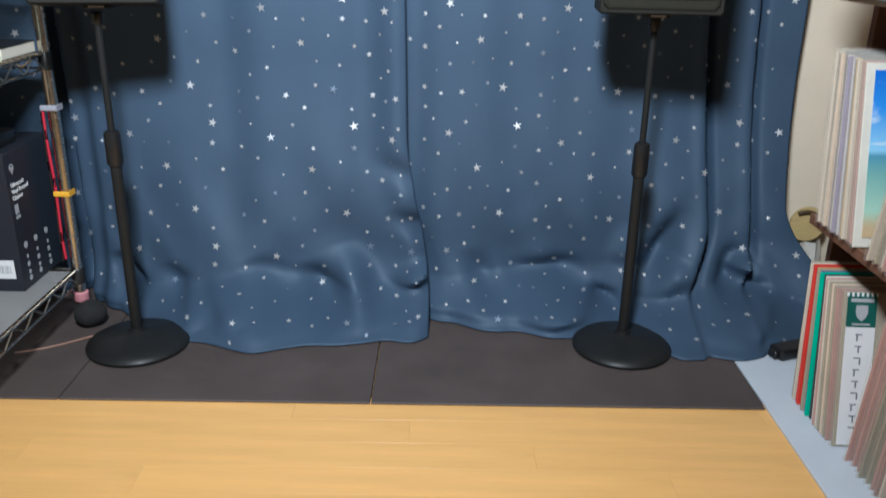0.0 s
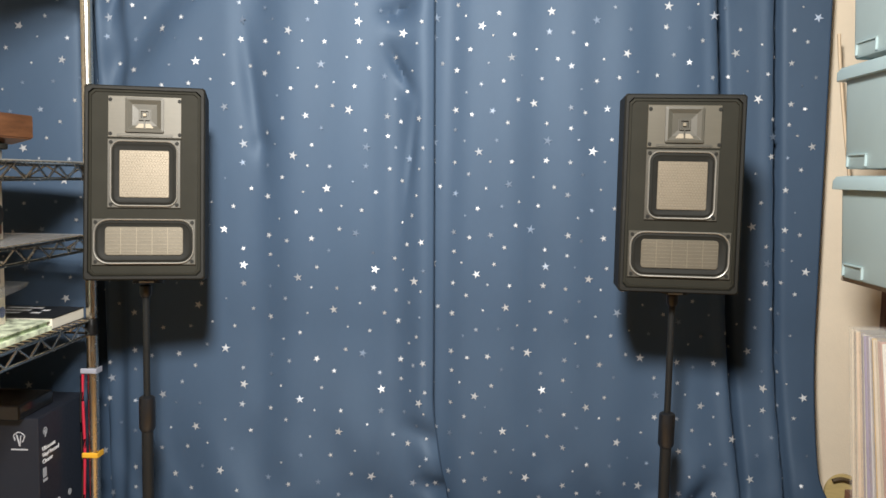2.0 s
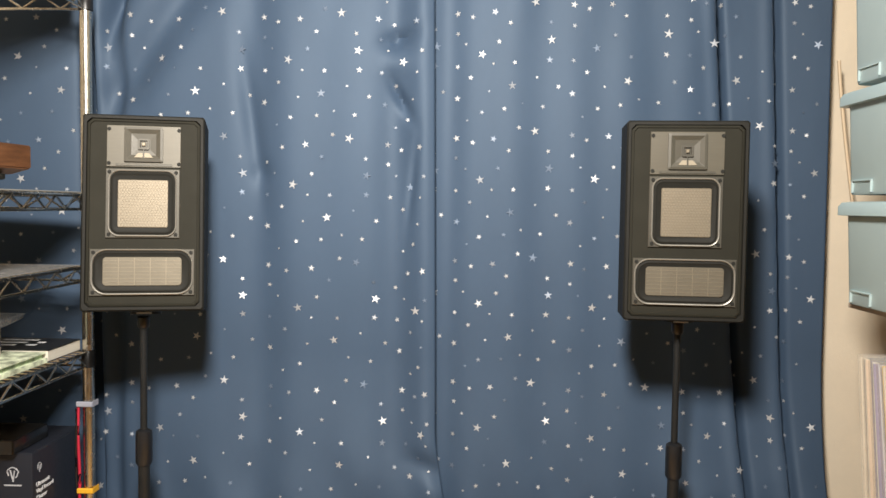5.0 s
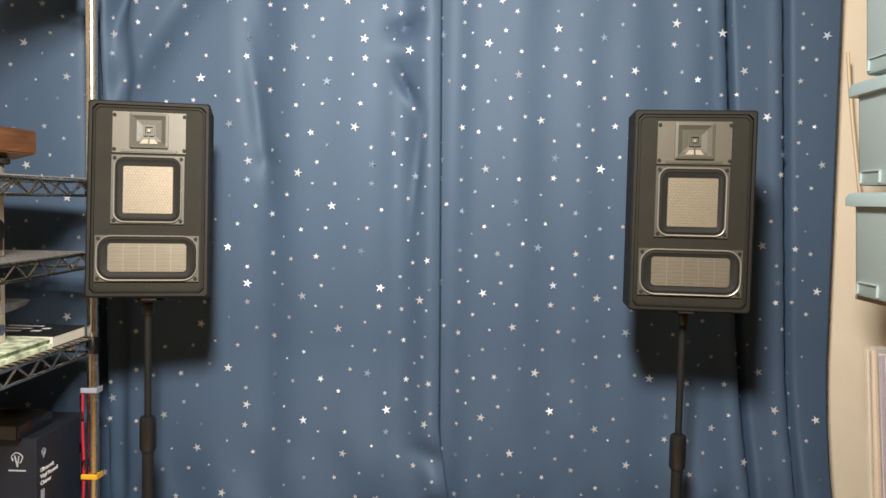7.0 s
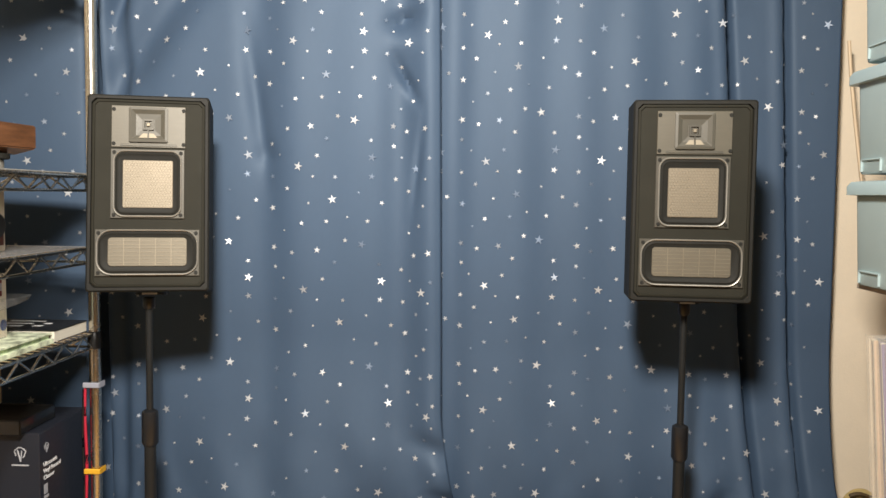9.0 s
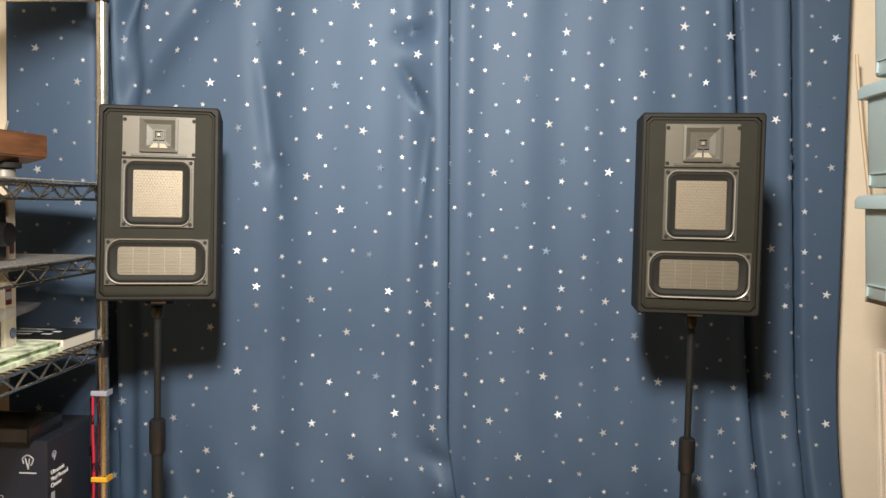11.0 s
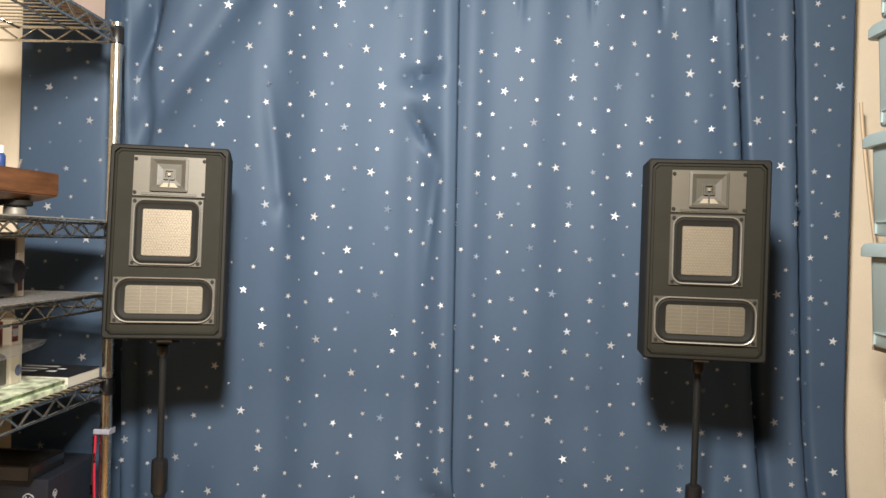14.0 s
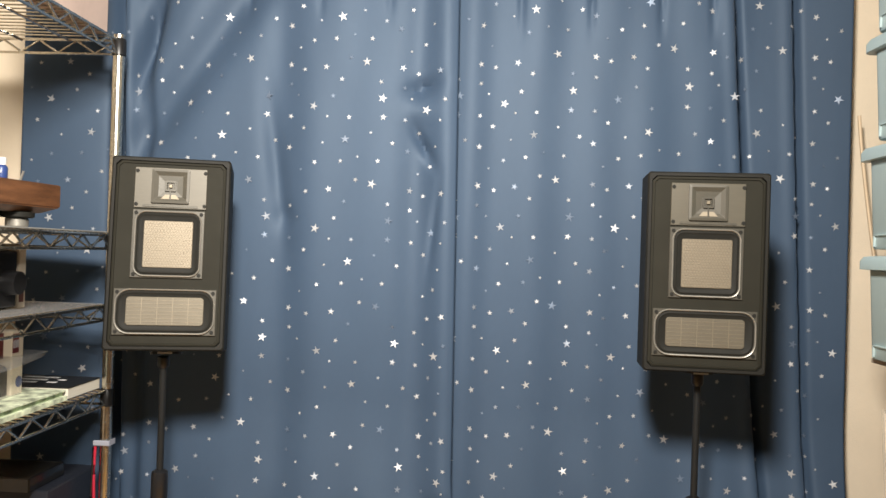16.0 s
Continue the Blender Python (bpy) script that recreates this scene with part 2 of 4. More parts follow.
# hanging lamp above the viewer
cl = thing("pendant_lamp", pose(LAMP[0], LAMP[1], ZC), "round white pendant lamp hanging from the ceiling", "lamp")
part("canopy", lathe(bmesh.new(), [(0.05, -0.001), (0.05, -0.02), (0.03, -0.03)], 32), M_WHITE, cl, smooth=True)
part("cord", rod(bmesh.new(), (0, 0, -0.03), (0, 0, LAMP[2] - ZC + 0.19), 0.004, 10), M_WHITE, cl, smooth=True)
part("shade", lathe(bmesh.new(), [(0.03, LAMP[2] - ZC + 0.20), (0.10, LAMP[2] - ZC + 0.19), (0.16, LAMP[2] - ZC + 0.155), (0.155, LAMP[2] - ZC + 0.153), (0.02, LAMP[2] - ZC + 0.185)], 40), M_WHITE, cl, smooth=True)

# ---- floor coverings ----
fm = thing("floor_mat", pose(0, 0, 0), "dark brown felt floor mat of joined tiles under the stands", "mat")
for a, b in ((-1.245, -0.631), (-0.629, -0.017), (-0.015, 0.763)):
    part("mat_tile", boxed(a, b, 1.622, 2.2, 0.0, 0.005, 0.0015), M_MAT, fm)
solid("floor_board", boxed(0.766, XR - 0.002, 0.9, 2.2, 0.0, 0.006, 0.001), M_SHEET, Matrix(), "pale blue-grey thin board lying on the floor under records", "board")

# ---- curtain ----
TILE = 0.2825
# star motif of the printed cloth: across, down, size class
MOTIF = [
    (0, 0, 2), (0.41, 0.10, 1), (0.74, 0.09, 1), (0.57, 0.06, 0), (0.21, 0.12, 1), (0, 0.32, 2), (0.13, 0.36, 1), (0.32, 0.335, 2),
    (0.54, 0.25, 1), (0.67, 0.28, 3), (0.445, 0.43, 1), (0.36, 0.57, 1), (0, 0.48, 1), (0.80, 0.44, 1), (0.07, 0.57, 0), (0.205, 0.66, 3),
    (0.81, 0.575, 3), (0.495, 0.74, 1), (0.80, 0.73, 2), (0.31, 0.74, 0), (0.115, 0.84, 1), (0, 0.745, 1), (0.275, 0.955, 0), (0.465, 0.92, 3),
    (0.87, 0.94, 1), (0.09, 0.18, 0), (0.68, 0.86, 0)]
STAR_R = (0.0041, 0.0063, 0.0084, 0.0110)


def bell(x, c, w):
    return math.exp(-(((x - c) / w) ** 2))


def ease(a):
    a = min(max(a, 0.0), 1.0)
    return a * a * (3 - 2 * a)


def step(x, c, rise, decay, amp, sign=1):
    """A lapped fold: the cloth drops back just past c and comes forward again slowly."""
    d = (x - c) * sign
    return amp * ease(d / rise + 0.5) * math.exp(-max(d, 0) / decay) + 0.6 * amp * bell(d, rise, rise) - 0.10 * amp * bell(d, -0.018, 0.016)


def hem_out(x, knots):
    for (xa, a), (xb, b) in zip(knots, knots[1:]):
        if x <= xb:
            return a + (b - a) * ease((x - xa) / (xb - xa))
    return knots[-1][1]


def ripples(x, z, seed):
    low = ease((0.55 - z) / 0.45)
    n1 = noise.noise((x * 7.0 + z * 4.0 + seed, z * 1.8 - x * 1.2, seed * 1.7))
    n2 = noise.noise((x * 8 + seed, z * 1.4, seed + 4.2))
    n3 = noise.noise((x * 13 - z * 6, z * 9 + x * 4, seed + 9.1))
    return low * (0.030 * n1 + 0.004 * n3) + 0.0035 * n2


def flare(x, z):
    """How far the cloth has swept forward on its way down to the floor."""
    h = 0.085 + 0.06 * noise.noise((x * 5.0, 3.1, 0.7))
    return 0.48 * max(0.0, 1 - z / 0.60) ** 1.6 + 0.52 * max(0.0, 1 - (z - 0.009) / h) ** 1.5


def creases(x, z, some):
    """Folds along short lines in the hanging plane: ends, width, depth."""
    y = 0.0
    z = z * 1.6
    for x0, z0, x1, z1, w, a in some:
        dx, dz = x1 - x0, z1 - z0
        t = ((x - x0) * dx + (z - z0) * dz) / (dx * dx + dz * dz)
        k = min(max(t, 0.0), 1.0)
        d2 = (x - x0 - k * dx) ** 2 + (z - z0 - k * dz) ** 2
        y += 2.0 * a * math.exp(-d2 / (1.4 * w * w)) * ease(0.15 + 1.6 * k if k < 0.6 else 2.4 - 2.2 * k)
    return y


LEFT_CREASES = ((-0.03, 0.62, 0.08, 0.50, 0.030, 0.008), (0.00, 0.42, 0.12, 0.30, 0.030, 0.014), (0.01, 0.13, 0.12, 0.22, 0.024, -0.024), (-0.115, 0.285, -0.045, 0.03, 0.030, -0.030), (-0.20, 0.22, -0.125, 0.03, 0.032, 0.026),
                (-0.33, 0.24, -0.22, 0.07, 0.036, 0.020), (-0.44, 0.16, -0.33, 0.06, 0.030, -0.016), (-0.67, 0.22, -0.60, 0.05, 0.022, 0.030), (-0.50, 0.14, -0.42, 0.04, 0.025, -0.018), (-0.54, 0.20, -0.47, 0.06, 0.030, 0.014))
RIGHT_CREASES = ((0.58, 0.10, 0.69, 0.26, 0.045, -0.024), (0.69, 0.46, 0.60, 0.12, 0.026, 0.026), (0.30, 0.05, 0.50, 0.10, 0.030, -0.022), (0.26, 0.16, 0.48, 0.19, 0.034, 0.018), (0.47, 0.12, 0.58, 0.03, 0.022, 0.022), (0.60, 0.37, 0.565, 0.20, 0.036, -0.014),
                 (0.83, 0.30, 0.79, 0.10, 0.026, 0.026), (0.80, 0.20, 0.88, 0.24, 0.024, -0.024), (0.80, 0.10, 0.92, 0.15, 0.022, 0.020), (0.18, 0.26, 0.26, 0.05, 0.030, 0.014), (0.92, 0.15, 0.82, 0.05, 0.026, -0.020))


def left_y(x, z):
    k = 0.7 + 0.3 * ease((z - 0.2) / 1.0)
    y = 2.105
    y -= k * (0.010 * bell(x, -0.30 - 0.03 * (z - 1), 0.07) + 0.011 * bell(x, -0.17, 0.08) + 0.010 * bell(x, -0.60, 0.10))
    y += k * (0.009 * bell(x, -0.385 + 0.03 * (1.1 - z), 0.045) + 0.006 * bell(x, -0.07, 0.035))
    y -= 0.022 * bell(x, 0.000 + 0.02 * (1.18 - max(z, 0.35)) + 0.055 * ease((0.45 - z) / 0.4), 0.040)
    # a broad drag fold slanting down from the rail, and a narrow one that ends in a dimple
    y += 0.028 * ease((z - 1.08) / 0.16) * bell(x + 0.65 * (1.465 - z), -0.528, 0.056)
    y += 0.010 * bell(x + 0.14 * (z - 1.016), -0.379, 0.020) * bell(z, 1.13, 0.15) + 0.007 * bell(x, -0.372, 0.022) * bell(z, 1.02, 0.022)
    # cloth crumpled by the meeting edge
    y += 0.017 * bell(z - 0.28 * (x + 0.065), 1.326, 0.015) * bell(x, -0.055, 0.034)
    y -= 0.011 * bell(x, -0.062, 0.034) * bell(z, 1.272, 0.028)
    y += 0.016 * bell(x - 0.53 * (1.221 - z), -0.068, 0.012) * bell(z, 1.190, 0.040)
    y += 0.007 * bell(x + 0.1 * (1.0 - z), -0.024, 0.009) * bell(z, 1.00, 0.09)
    y += 0.045 * bell(x + 0.22 * (1.38 - z), -0.715, 0.022) * bell(z, 1.45, 0.11)
    # pleats of the heading
    for c in (-0.139, -0.30, -0.474):
        y += 0.007 * bell(x, c, 0.009) * ease((z - 1.45) / 0.14) - 0.006 * bell(x, c + 0.05, 0.04) * ease((z - 1.25) / 0.3)
    # behind the rack the cloth lies further back
    y += step(x, -0.765 - 0.02 * (z - 1), 0.018, 0.16, 0.050, -1) + step(x, -0.70, 0.03, 0.05, 0.012, -1)
    hem = hem_out(x, [(-1.05, 0.0), (-0.78, 0.04), (-0.66, 0.10), (-0.593, 0.145), (-0.452, 0.27), (-0.33, 0.305), (-0.157, 0.283), (0.018, 0.25), (0.134, 0.20)])
    y -= hem * flare(x, z)
    y += (0.010 + 0.020 * ease((x + 0.45) / 0.35)) * bell(z, 0.13, 0.10)
    y += 0.022 * ease((0.035 - z) / 0.03)
    return y + creases(x, z, LEFT_CREASES) + ripples(x, z, 3.0) * (0.4 + 0.6 * ease((x + 0.95) / 0.3))


def right_y(x, z):
    k = 0.7 + 0.3 * ease((z - 0.2) / 1.0)
    y = 2.112
    for c, w, a in ((0.10, 0.05, 0.003), (0.20, 0.06, 0.011), (0.35, 0.055, 0.008), (0.46, 0.06, 0.011), (0.60, 0.06, 0.011)):
        y -= k * a * bell(x, c + 0.01 * (1 - z), w)
    y += 0.014 * bell(x, 0.055, 0.04)
    for c in (0.165, 0.326, 0.485, 0.60):
        y += 0.008 * bell(x, c + 0.015 * (1.45 - z), 0.008) * ease((z - 1.42) / 0.16) - 0.006 * bell(x, c + 0.055, 0.04) * ease((z - 1.25) / 0.3)
    hang = 0.2 + 0.8 * ease((z - 0.04) / 0.15)
    y += hang * step(x, 0.672 + 0.076 * (1.25 - z) - 0.06 * ease((0.24 - z) / 0.2), 0.011, 0.60, 0.046)
    y += hang * step(x, 0.812 + 0.05 * (1.25 - z) - 0.03 * ease((0.18 - z) / 0.15), 0.011, 0.50, 0.034)
    hem = hem_out(x, [(-0.02, 0.10), (0.135, 0.16), (0.27, 0.20), (0.39, 0.24), (0.54, 0.22), (0.66, 0.345), (0.77, 0.335), (0.88, 0.315), (1.0, 0.24)])
    y -= hem * flare(x + 1.3, z)
    y += 0.030 * bell(z, 0.13, 0.10) * ease((0.80 - x) / 0.25)
    y += 0.030 * ease((0.040 - z) / 0.03)
    return y + creases(x, z, RIGHT_CREASES) + ripples(x, z, 11.0)


def lowered(depth, x, along):
    """The height at which the cloth, followed down along its own length, has gone as far as a flat one."""
    z, step_z = 0.45, 0.006
    left = z - along
    while left > 0 and z > Z_LOW:
        run = math.hypot(step_z, depth(x, z - step_z) - depth(x, z))
        left -= run
        z -= step_z
    return z


Z_TOP, Z_LOW = 1.86, 0.009


def sheet(depth, x0, x1, edge, seed):
    """A panel of cloth, as a grid over its width and height."""
    nu, nz = 210, 170
    bm = bmesh.new()
    rows = []
    for j in range(nz + 1):
        z = Z_LOW + (Z_TOP - Z_LOW) * (j / nz) ** 1.25
        row = []
        for i in range(nu + 1):
            u = i / nu
            x = x0 + (x1 - x0) * u + edge(z, u)
            row.append(bm.verts.new((x, depth(x, z), z)))
        rows.append(row)
    for a, b in zip(rows, rows[1:]):
        for i in range(nu):
            bm.faces.new((a[i], a[i + 1], b[i + 1], b[i]))
    return bm


def left_edge(z, u):
    return 0.075 * (1.18 - max(z, 0.35)) * ease((u - 0.48) / 0.40) * (1 - 0.8 * ease((u - 0.90) / 0.10)) + 0.055 * ease((0.45 - z) / 0.4) * ease((u - 0.6) / 0.4)


def right_edge(z, u):
    return 0.14 * ease((0.27 - z) / 0.27) * ease((u - 0.7) / 0.3) + 0.01 * (1 - z) * u


def stars(depth, x0, x1, edge, ax, az, wide, rnd):
    """Foil stars laid on a panel, one motif after another."""
    bm = bmesh.new()
    for a in range(-3, 5):
        for b in range(-8, 9):
            for mu, mv, size in MOTIF:
                xs = ax + (a + mu) * wide[0] + (a + mu) ** 2 * wide[1] + rnd.uniform(-0.002, 0.002)
                z = az + wide[3] * (a + mu) - (b + mv) * (TILE + wide[2] * min(max(a + mu, 0), 1.4))
                if not (x0 + 0.014 < xs < x1 - 0.026 and -0.4 < z < Z_TOP - 0.02):
                    continue
                if z < 0.45:
                    z = lowered(depth, xs + edge(max(z, 0.1), (xs - x0) / (x1 - x0)), z)
                    if z < Z_LOW + 0.008:
                        continue
                if rnd.random() < 0.03:
                    continue
                x = xs + edge(z, (xs - x0) / (x1 - x0))
                e = 0.003
                p = Vector((x, depth(x, z), z))
                tx = Vector((2 * e, depth(x + e, z) - depth(x - e, z), 0)).normalized()
                tz = Vector((0, depth(x, z + e) - depth(x, z - e), 2 * e)).normalized()
                nrm = tx.cross(tz).normalized()
                turn, r = rnd.uniform(-0.5, 0.5), STAR_R[size] * rnd.uniform(0.93, 1.05)
                lean = tx * rnd.gauss(0, 0.13) + tz * rnd.gauss(0, 0.13)
                mid = bm.verts.new(p + nrm * 0.0022)
                ring = []
                for k in range(10):
                    q = r if k % 2 == 0 else r * 0.36
                    t = turn + math.pi * k / 5
                    dx, dz = q * math.sin(t), q * math.cos(t)
                    off = tx * dx + tz * dz
                    ring.append(bm.verts.new(p + off + nrm * (0.0020 + off.dot(lean))))
                for k in range(10):
                    bm.faces.new((mid, ring[k], ring[(k + 1) % 10]))
    return bm


def curtain(label, depth, x0, x1, edge, ax, az, wide, seed):
    ob = thing("curtain", pose(0, 0, 0), label, "curtain", "star curtains")
    cloth = part("cloth", sheet(depth, x0, x1, edge, seed), M_CLOTH, ob, smooth=True)
    thick = cloth.modifiers.new("thickness", "SOLIDIFY")
    thick.thickness, thick.offset = 0.0012, 1.0
    foil = part("foil_star", stars(depth, x0, x1, edge, ax, az, wide, random.Random(seed)), M_FOIL, ob, "small silver foil stars of several sizes")
    tagged(foil, kind="stuff")
    return ob


curtain("navy satin curtain printed with silver stars, hem trailing on the mat", left_y, -1.012, 0.026, left_edge, -0.363, 1.181, (0.2905, -0.0185, 0.0, -0.003), 5)
curtain("navy satin curtain with silver stars, lapped folds beside the wall", right_y, -0.01, 0.945, right_edge, 0.077, 1.196, (0.262, 0.0, 0.0105, 0.012), 8)


# ---- speakers on stands ----
SW, SH, SD = 0.2275, 0.383, 0.112


def speaker(m, label):
    sp = thing("speaker", m, label, "loudspeaker", "pair of loudspeakers")
    X = lambda u: (u - 0.5) * SW  # noqa: E731
    Z = lambda v: (1 - v) * SH  # noqa: E731
    F = -SD / 2

    def rect(u0, u1, v0, v1, r, n=6, grow=0.0):
        return rloop(X((u0 + u1) / 2), Z((v0 + v1) / 2), (u1 - u0) * SW + 2 * grow, (v1 - v0) * SH + 2 * grow, max(r + grow, 0.0005), n)

    full = lambda g, r: rloop(0, SH / 2, SW - 2 * g, SH - 2 * g, r, 1)  # noqa: E731
    bm = bmesh.new()
    loft(bm, [(full(0.003, 0.003), -F), (full(0, 0.004), -F - 0.004), (full(0, 0.004), F + 0.004), (full(0.003, 0.004), F), (full(0.008, 0.008), F), (full(0.009, 0.009), F + 0.009)], close_front=False)
    part("cabinet", bm, M_CAB, sp)
    bm = bmesh.new()
    loft(bm, [(full(0.0092, 0.009), F + 0.012), (full(0.0092, 0.009), F + 0.003), (full(0.0125, 0.007), F + 0.0015), (full(0.0135, 0.007), F + 0.0015), (full(0.0145, 0.007), F + 0.004)])
    baffle = part("baffle", bm, M_BAFFLE, sp, "matt dark olive-grey front panel")
    f = F + 0.004
    # tweeter plate with its square horn
    bm = bmesh.new()
    tw = rect(0.195, 0.80, 0.055, 0.268, 0.001)
    loft(bm, [(tw, f + 0.001), (tw, f - 0.002), (rect(0.195, 0.80, 0.055, 0.268, 0.001, grow=-0.0008), f - 0.003)])
    tp = part("tweeter_plate", bm, M_PLATE, sp, "champagne metal tweeter plate")
    bm = bmesh.new()
    g = f - 0.003
    a = (0.338, 0.655, 0.063, 0.242)
    loft(bm, [(rect(*a, 0.003), g), (rect(*a, 0.003), g - 0.005), (rect(*a, 0.003, grow=-0.005), g - 0.006), (rect(*a, 0.002, grow=-0.013), g - 0.002), (rect(*a, 0.001, grow=-0.024), g - 0.0006)])
    horn = part("horn", bm, M_HORN, tp, "grey square horn of the tweeter")
    hx, hz = X(0.4965), Z(0.152)
    bm = bmesh.new()
    loft(bm, [(rloop(hx, hz, 0.021, 0.021, 0.002, 3), g), (rloop(hx, hz, 0.021, 0.021, 0.002, 3), g - 0.005), (rloop(hx, hz, 0.014, 0.014, 0.001, 3), g - 0.005), (rloop(hx, hz, 0.012, 0.012, 0.001, 3), g - 0.001)], close_front=True)
    box(bm, hx - 0.001, hx + 0.001, g - 0.005, g, hz - 0.028, hz - 0.01)
    part("phase_plug", bm, M_FRAME, tp, "grey square phase plug")
    part("dome", boxed(hx - 0.0035, hx + 0.0035, g - 0.005, g - 0.001, hz - 0.0035, hz + 0.0035, 0.001), M_CONE, tp)
    # bright sloped lip under the plug
    bm = bmesh.new()
    for s in (-1, 1):
        vs = [bm.verts.new(c) for c in ((hx + s * 0.0016, g - 0.0045, hz - 0.0175), (hx + s * 0.010, g - 0.0045, hz - 0.0175), (hx + s * 0.0175, g - 0.0062, hz - 0.0265), (hx + s * 0.0016, g - 0.0062, hz - 0.0265))]
        bm.faces.new(vs if s > 0 else vs[::-1])
    part("lip", bm, M_CONE, tp)
    part("nameplate", boxed(X(0.27), X(0.73), g - 0.0012, g, Z(0.262), Z(0.250), 0.0003), M_FRAME, tp, "thin nameplate strip")
    part("lettering_bar", boxed(X(0.29), X(0.42), g - 0.0017, g - 0.001, Z(0.2585), Z(0.2535)), M_PLATE, tp)

    def driver(name, plate, ring_r, hole, dia, dia_r, label):
        bm = bmesh.new()
        u0, u1, v0, v1 = plate
        loft(bm, [(rect(*plate, 0.001), f + 0.001), (rect(*plate, 0.001), f - 0.003), (rect(*plate, 0.001, grow=-0.001), f - 0.004)])
        d = part(name, bm, M_FRAME, sp, label)
        q = f - 0.004
        bm = bmesh.new()
        loft(bm, [(rect(*hole, ring_r, grow=0.0030), q + 0.001), (rect(*hole, ring_r, grow=0.0028), q - 0.0030), (rect(*hole, ring_r, grow=0.0016), q - 0.0042), (rect(*hole, ring_r, grow=0.0004), q - 0.0036), (rect(*hole, ring_r, grow=-0.001), q + 0.001)], False, False)
        part("ring", bm, M_RING, d, "bright metal ring", smooth=True)
        bm = bmesh.new()
        loft(bm, [(rect(*hole, ring_r), q), (rect(*hole, ring_r, grow=-0.0015), q - 0.0006), (rect(*hole, ring_r, grow=-0.005), q - 0.0032), (rect(*hole, ring_r, grow=-0.009), q - 0.0008)], True, False)
        part("surround", bm, M_RUBBER, d, "black rubber surround", smooth=True)
        bm = bmesh.new()
        loft(bm, [(rect(*dia, dia_r), q), (rect(*dia, dia_r), q - 0.0022), (rect(*dia, dia_r, grow=-0.0008), q - 0.0028)])
        cone = part("diaphragm", bm, M_CONE2 if name == "woofer" else M_CONE3, d, "flat cream honeycomb diaphragm")
        for su in (u0, u1):
            for sv in (v0, v1):
                cx = X(su) + (0.0068 if su == u0 else -0.0068)
                cz = Z(sv) + (-0.0068 if sv == v0 else 0.0068)
                bm = bmesh.new()
                rod(bm, (cx, q + 0.001, cz), (cx, q - 0.0018, cz), 0.0036, 10)
                part("screw", bm, M_RUBBER, d)
        return d, cone, q

    mid, cone, q = driver("midrange_driver", (0.192, 0.794, 0.277, 0.630), 0.018, (0.226, 0.760, 0.291, 0.616), (0.292, 0.700, 0.335, 0.577), 0.003, "square flat midrange driver in a grey frame")
    # honeycomb cells as fine raised ribs
    bm = bmesh.new()
    for r in range(17):
        for c in range(16):
            cx = X(0.300) + (c + 0.5 * (r % 2)) * 0.0057 + 0.002
            cz = Z(0.570) + r * 0.0053 + 0.001
            if cx < X(0.694):
                rod(bm, (cx, q - 0.0026, cz), (cx, q - 0.0034, cz), 0.0027, 6, 0.0021)
    tagged(part("honeycomb", bm, M_CONE, cone), kind="stuff")
    wf, cone, q = driver("woofer", (0.072, 0.921, 0.686, 0.922), 0.026, (0.096, 0.899, 0.694, 0.910), (0.178, 0.818, 0.727, 0.872), 0.007, "wide flat rectangular woofer in a grey frame")
    for k in range(1, 5):
        x = X(0.178 + 0.64 * k / 5)
        part("rib", boxed(x - 0.0006, x + 0.0006, q - 0.0038, q - 0.0027, Z(0.868), Z(0.731)), M_CONE, cone)
    for v in (0.745, 0.763, 0.781, 0.8, 0.818, 0.836, 0.854):
        part("rib", boxed(X(0.184), X(0.812), q - 0.0036, q - 0.0027, Z(v) - 0.0004, Z(v) + 0.0004), M_CONE, cone)
    for cu in (0.215, 0.785):
        for cv in (0.075, 0.25):
            bm = bmesh.new()
            rod(bm, (X(cu), g + 0.001, Z(cv)), (X(cu), g - 0.0016, Z(cv)), 0.0036, 10)
            part("screw", bm, M_RUBBER, tp)
    # mounting flange beneath
    bm = bmesh.new()
    rod(bm, (0, 0, -0.001), (0, 0, -0.006), 0.030, 20)
    part("mounting_flange", bm, M_BLACKPL, sp)
    part("flange_label", boxed(-0.014, 0.014, -0.0312, -0.0296, -0.0055, -0.0020), M_PALE, sp)
    return sp


def stand(m, collar_z, top_z, label):
    st = thing("speaker_stand", m, label, "stand", "pair of speaker stands")
    prof = [(0.104, 0.0), (0.109, 0.003), (0.110, 0.008), (0.107, 0.013), (0.095, 0.020), (0.06, 0.028), (0.026, 0.033), (0.018, 0.037), (0.016, 0.045)]
    part("base", lathe(bmesh.new(), prof, 56), M_STAND, st, "heavy round black cast base", smooth=True)
    part("lower_tube", rod(bmesh.new(), (0, 0, 0.03), (0, 0, collar_z - 0.06), 0.0115, 20), M_STAND, st, smooth=True)
    bm = lathe(bmesh.new(), [(0.0125, collar_z - 0.075), (0.0165, collar_z - 0.068), (0.0165, collar_z - 0.012), (0.0155, collar_z - 0.004), (0.009, collar_z)], 20)
    part("clutch", bm, M_BLACKPL, st, "black locking collar", smooth=True)
    part("upper_tube", rod(bmesh.new(), (0, 0, collar_z - 0.02), (0, 0, top_z - 0.006), 0.0068, 16), M_STAND, st, smooth=True)
    bm = lathe(bmesh.new(), [(0.009, top_z - 0.03), (0.012, top_z - 0.024), (0.012, top_z - 0.008), (0.010, top_z - 0.0061)], 16)
    part("socket", bm, M_BLACKPL, st, smooth=True)
    return st


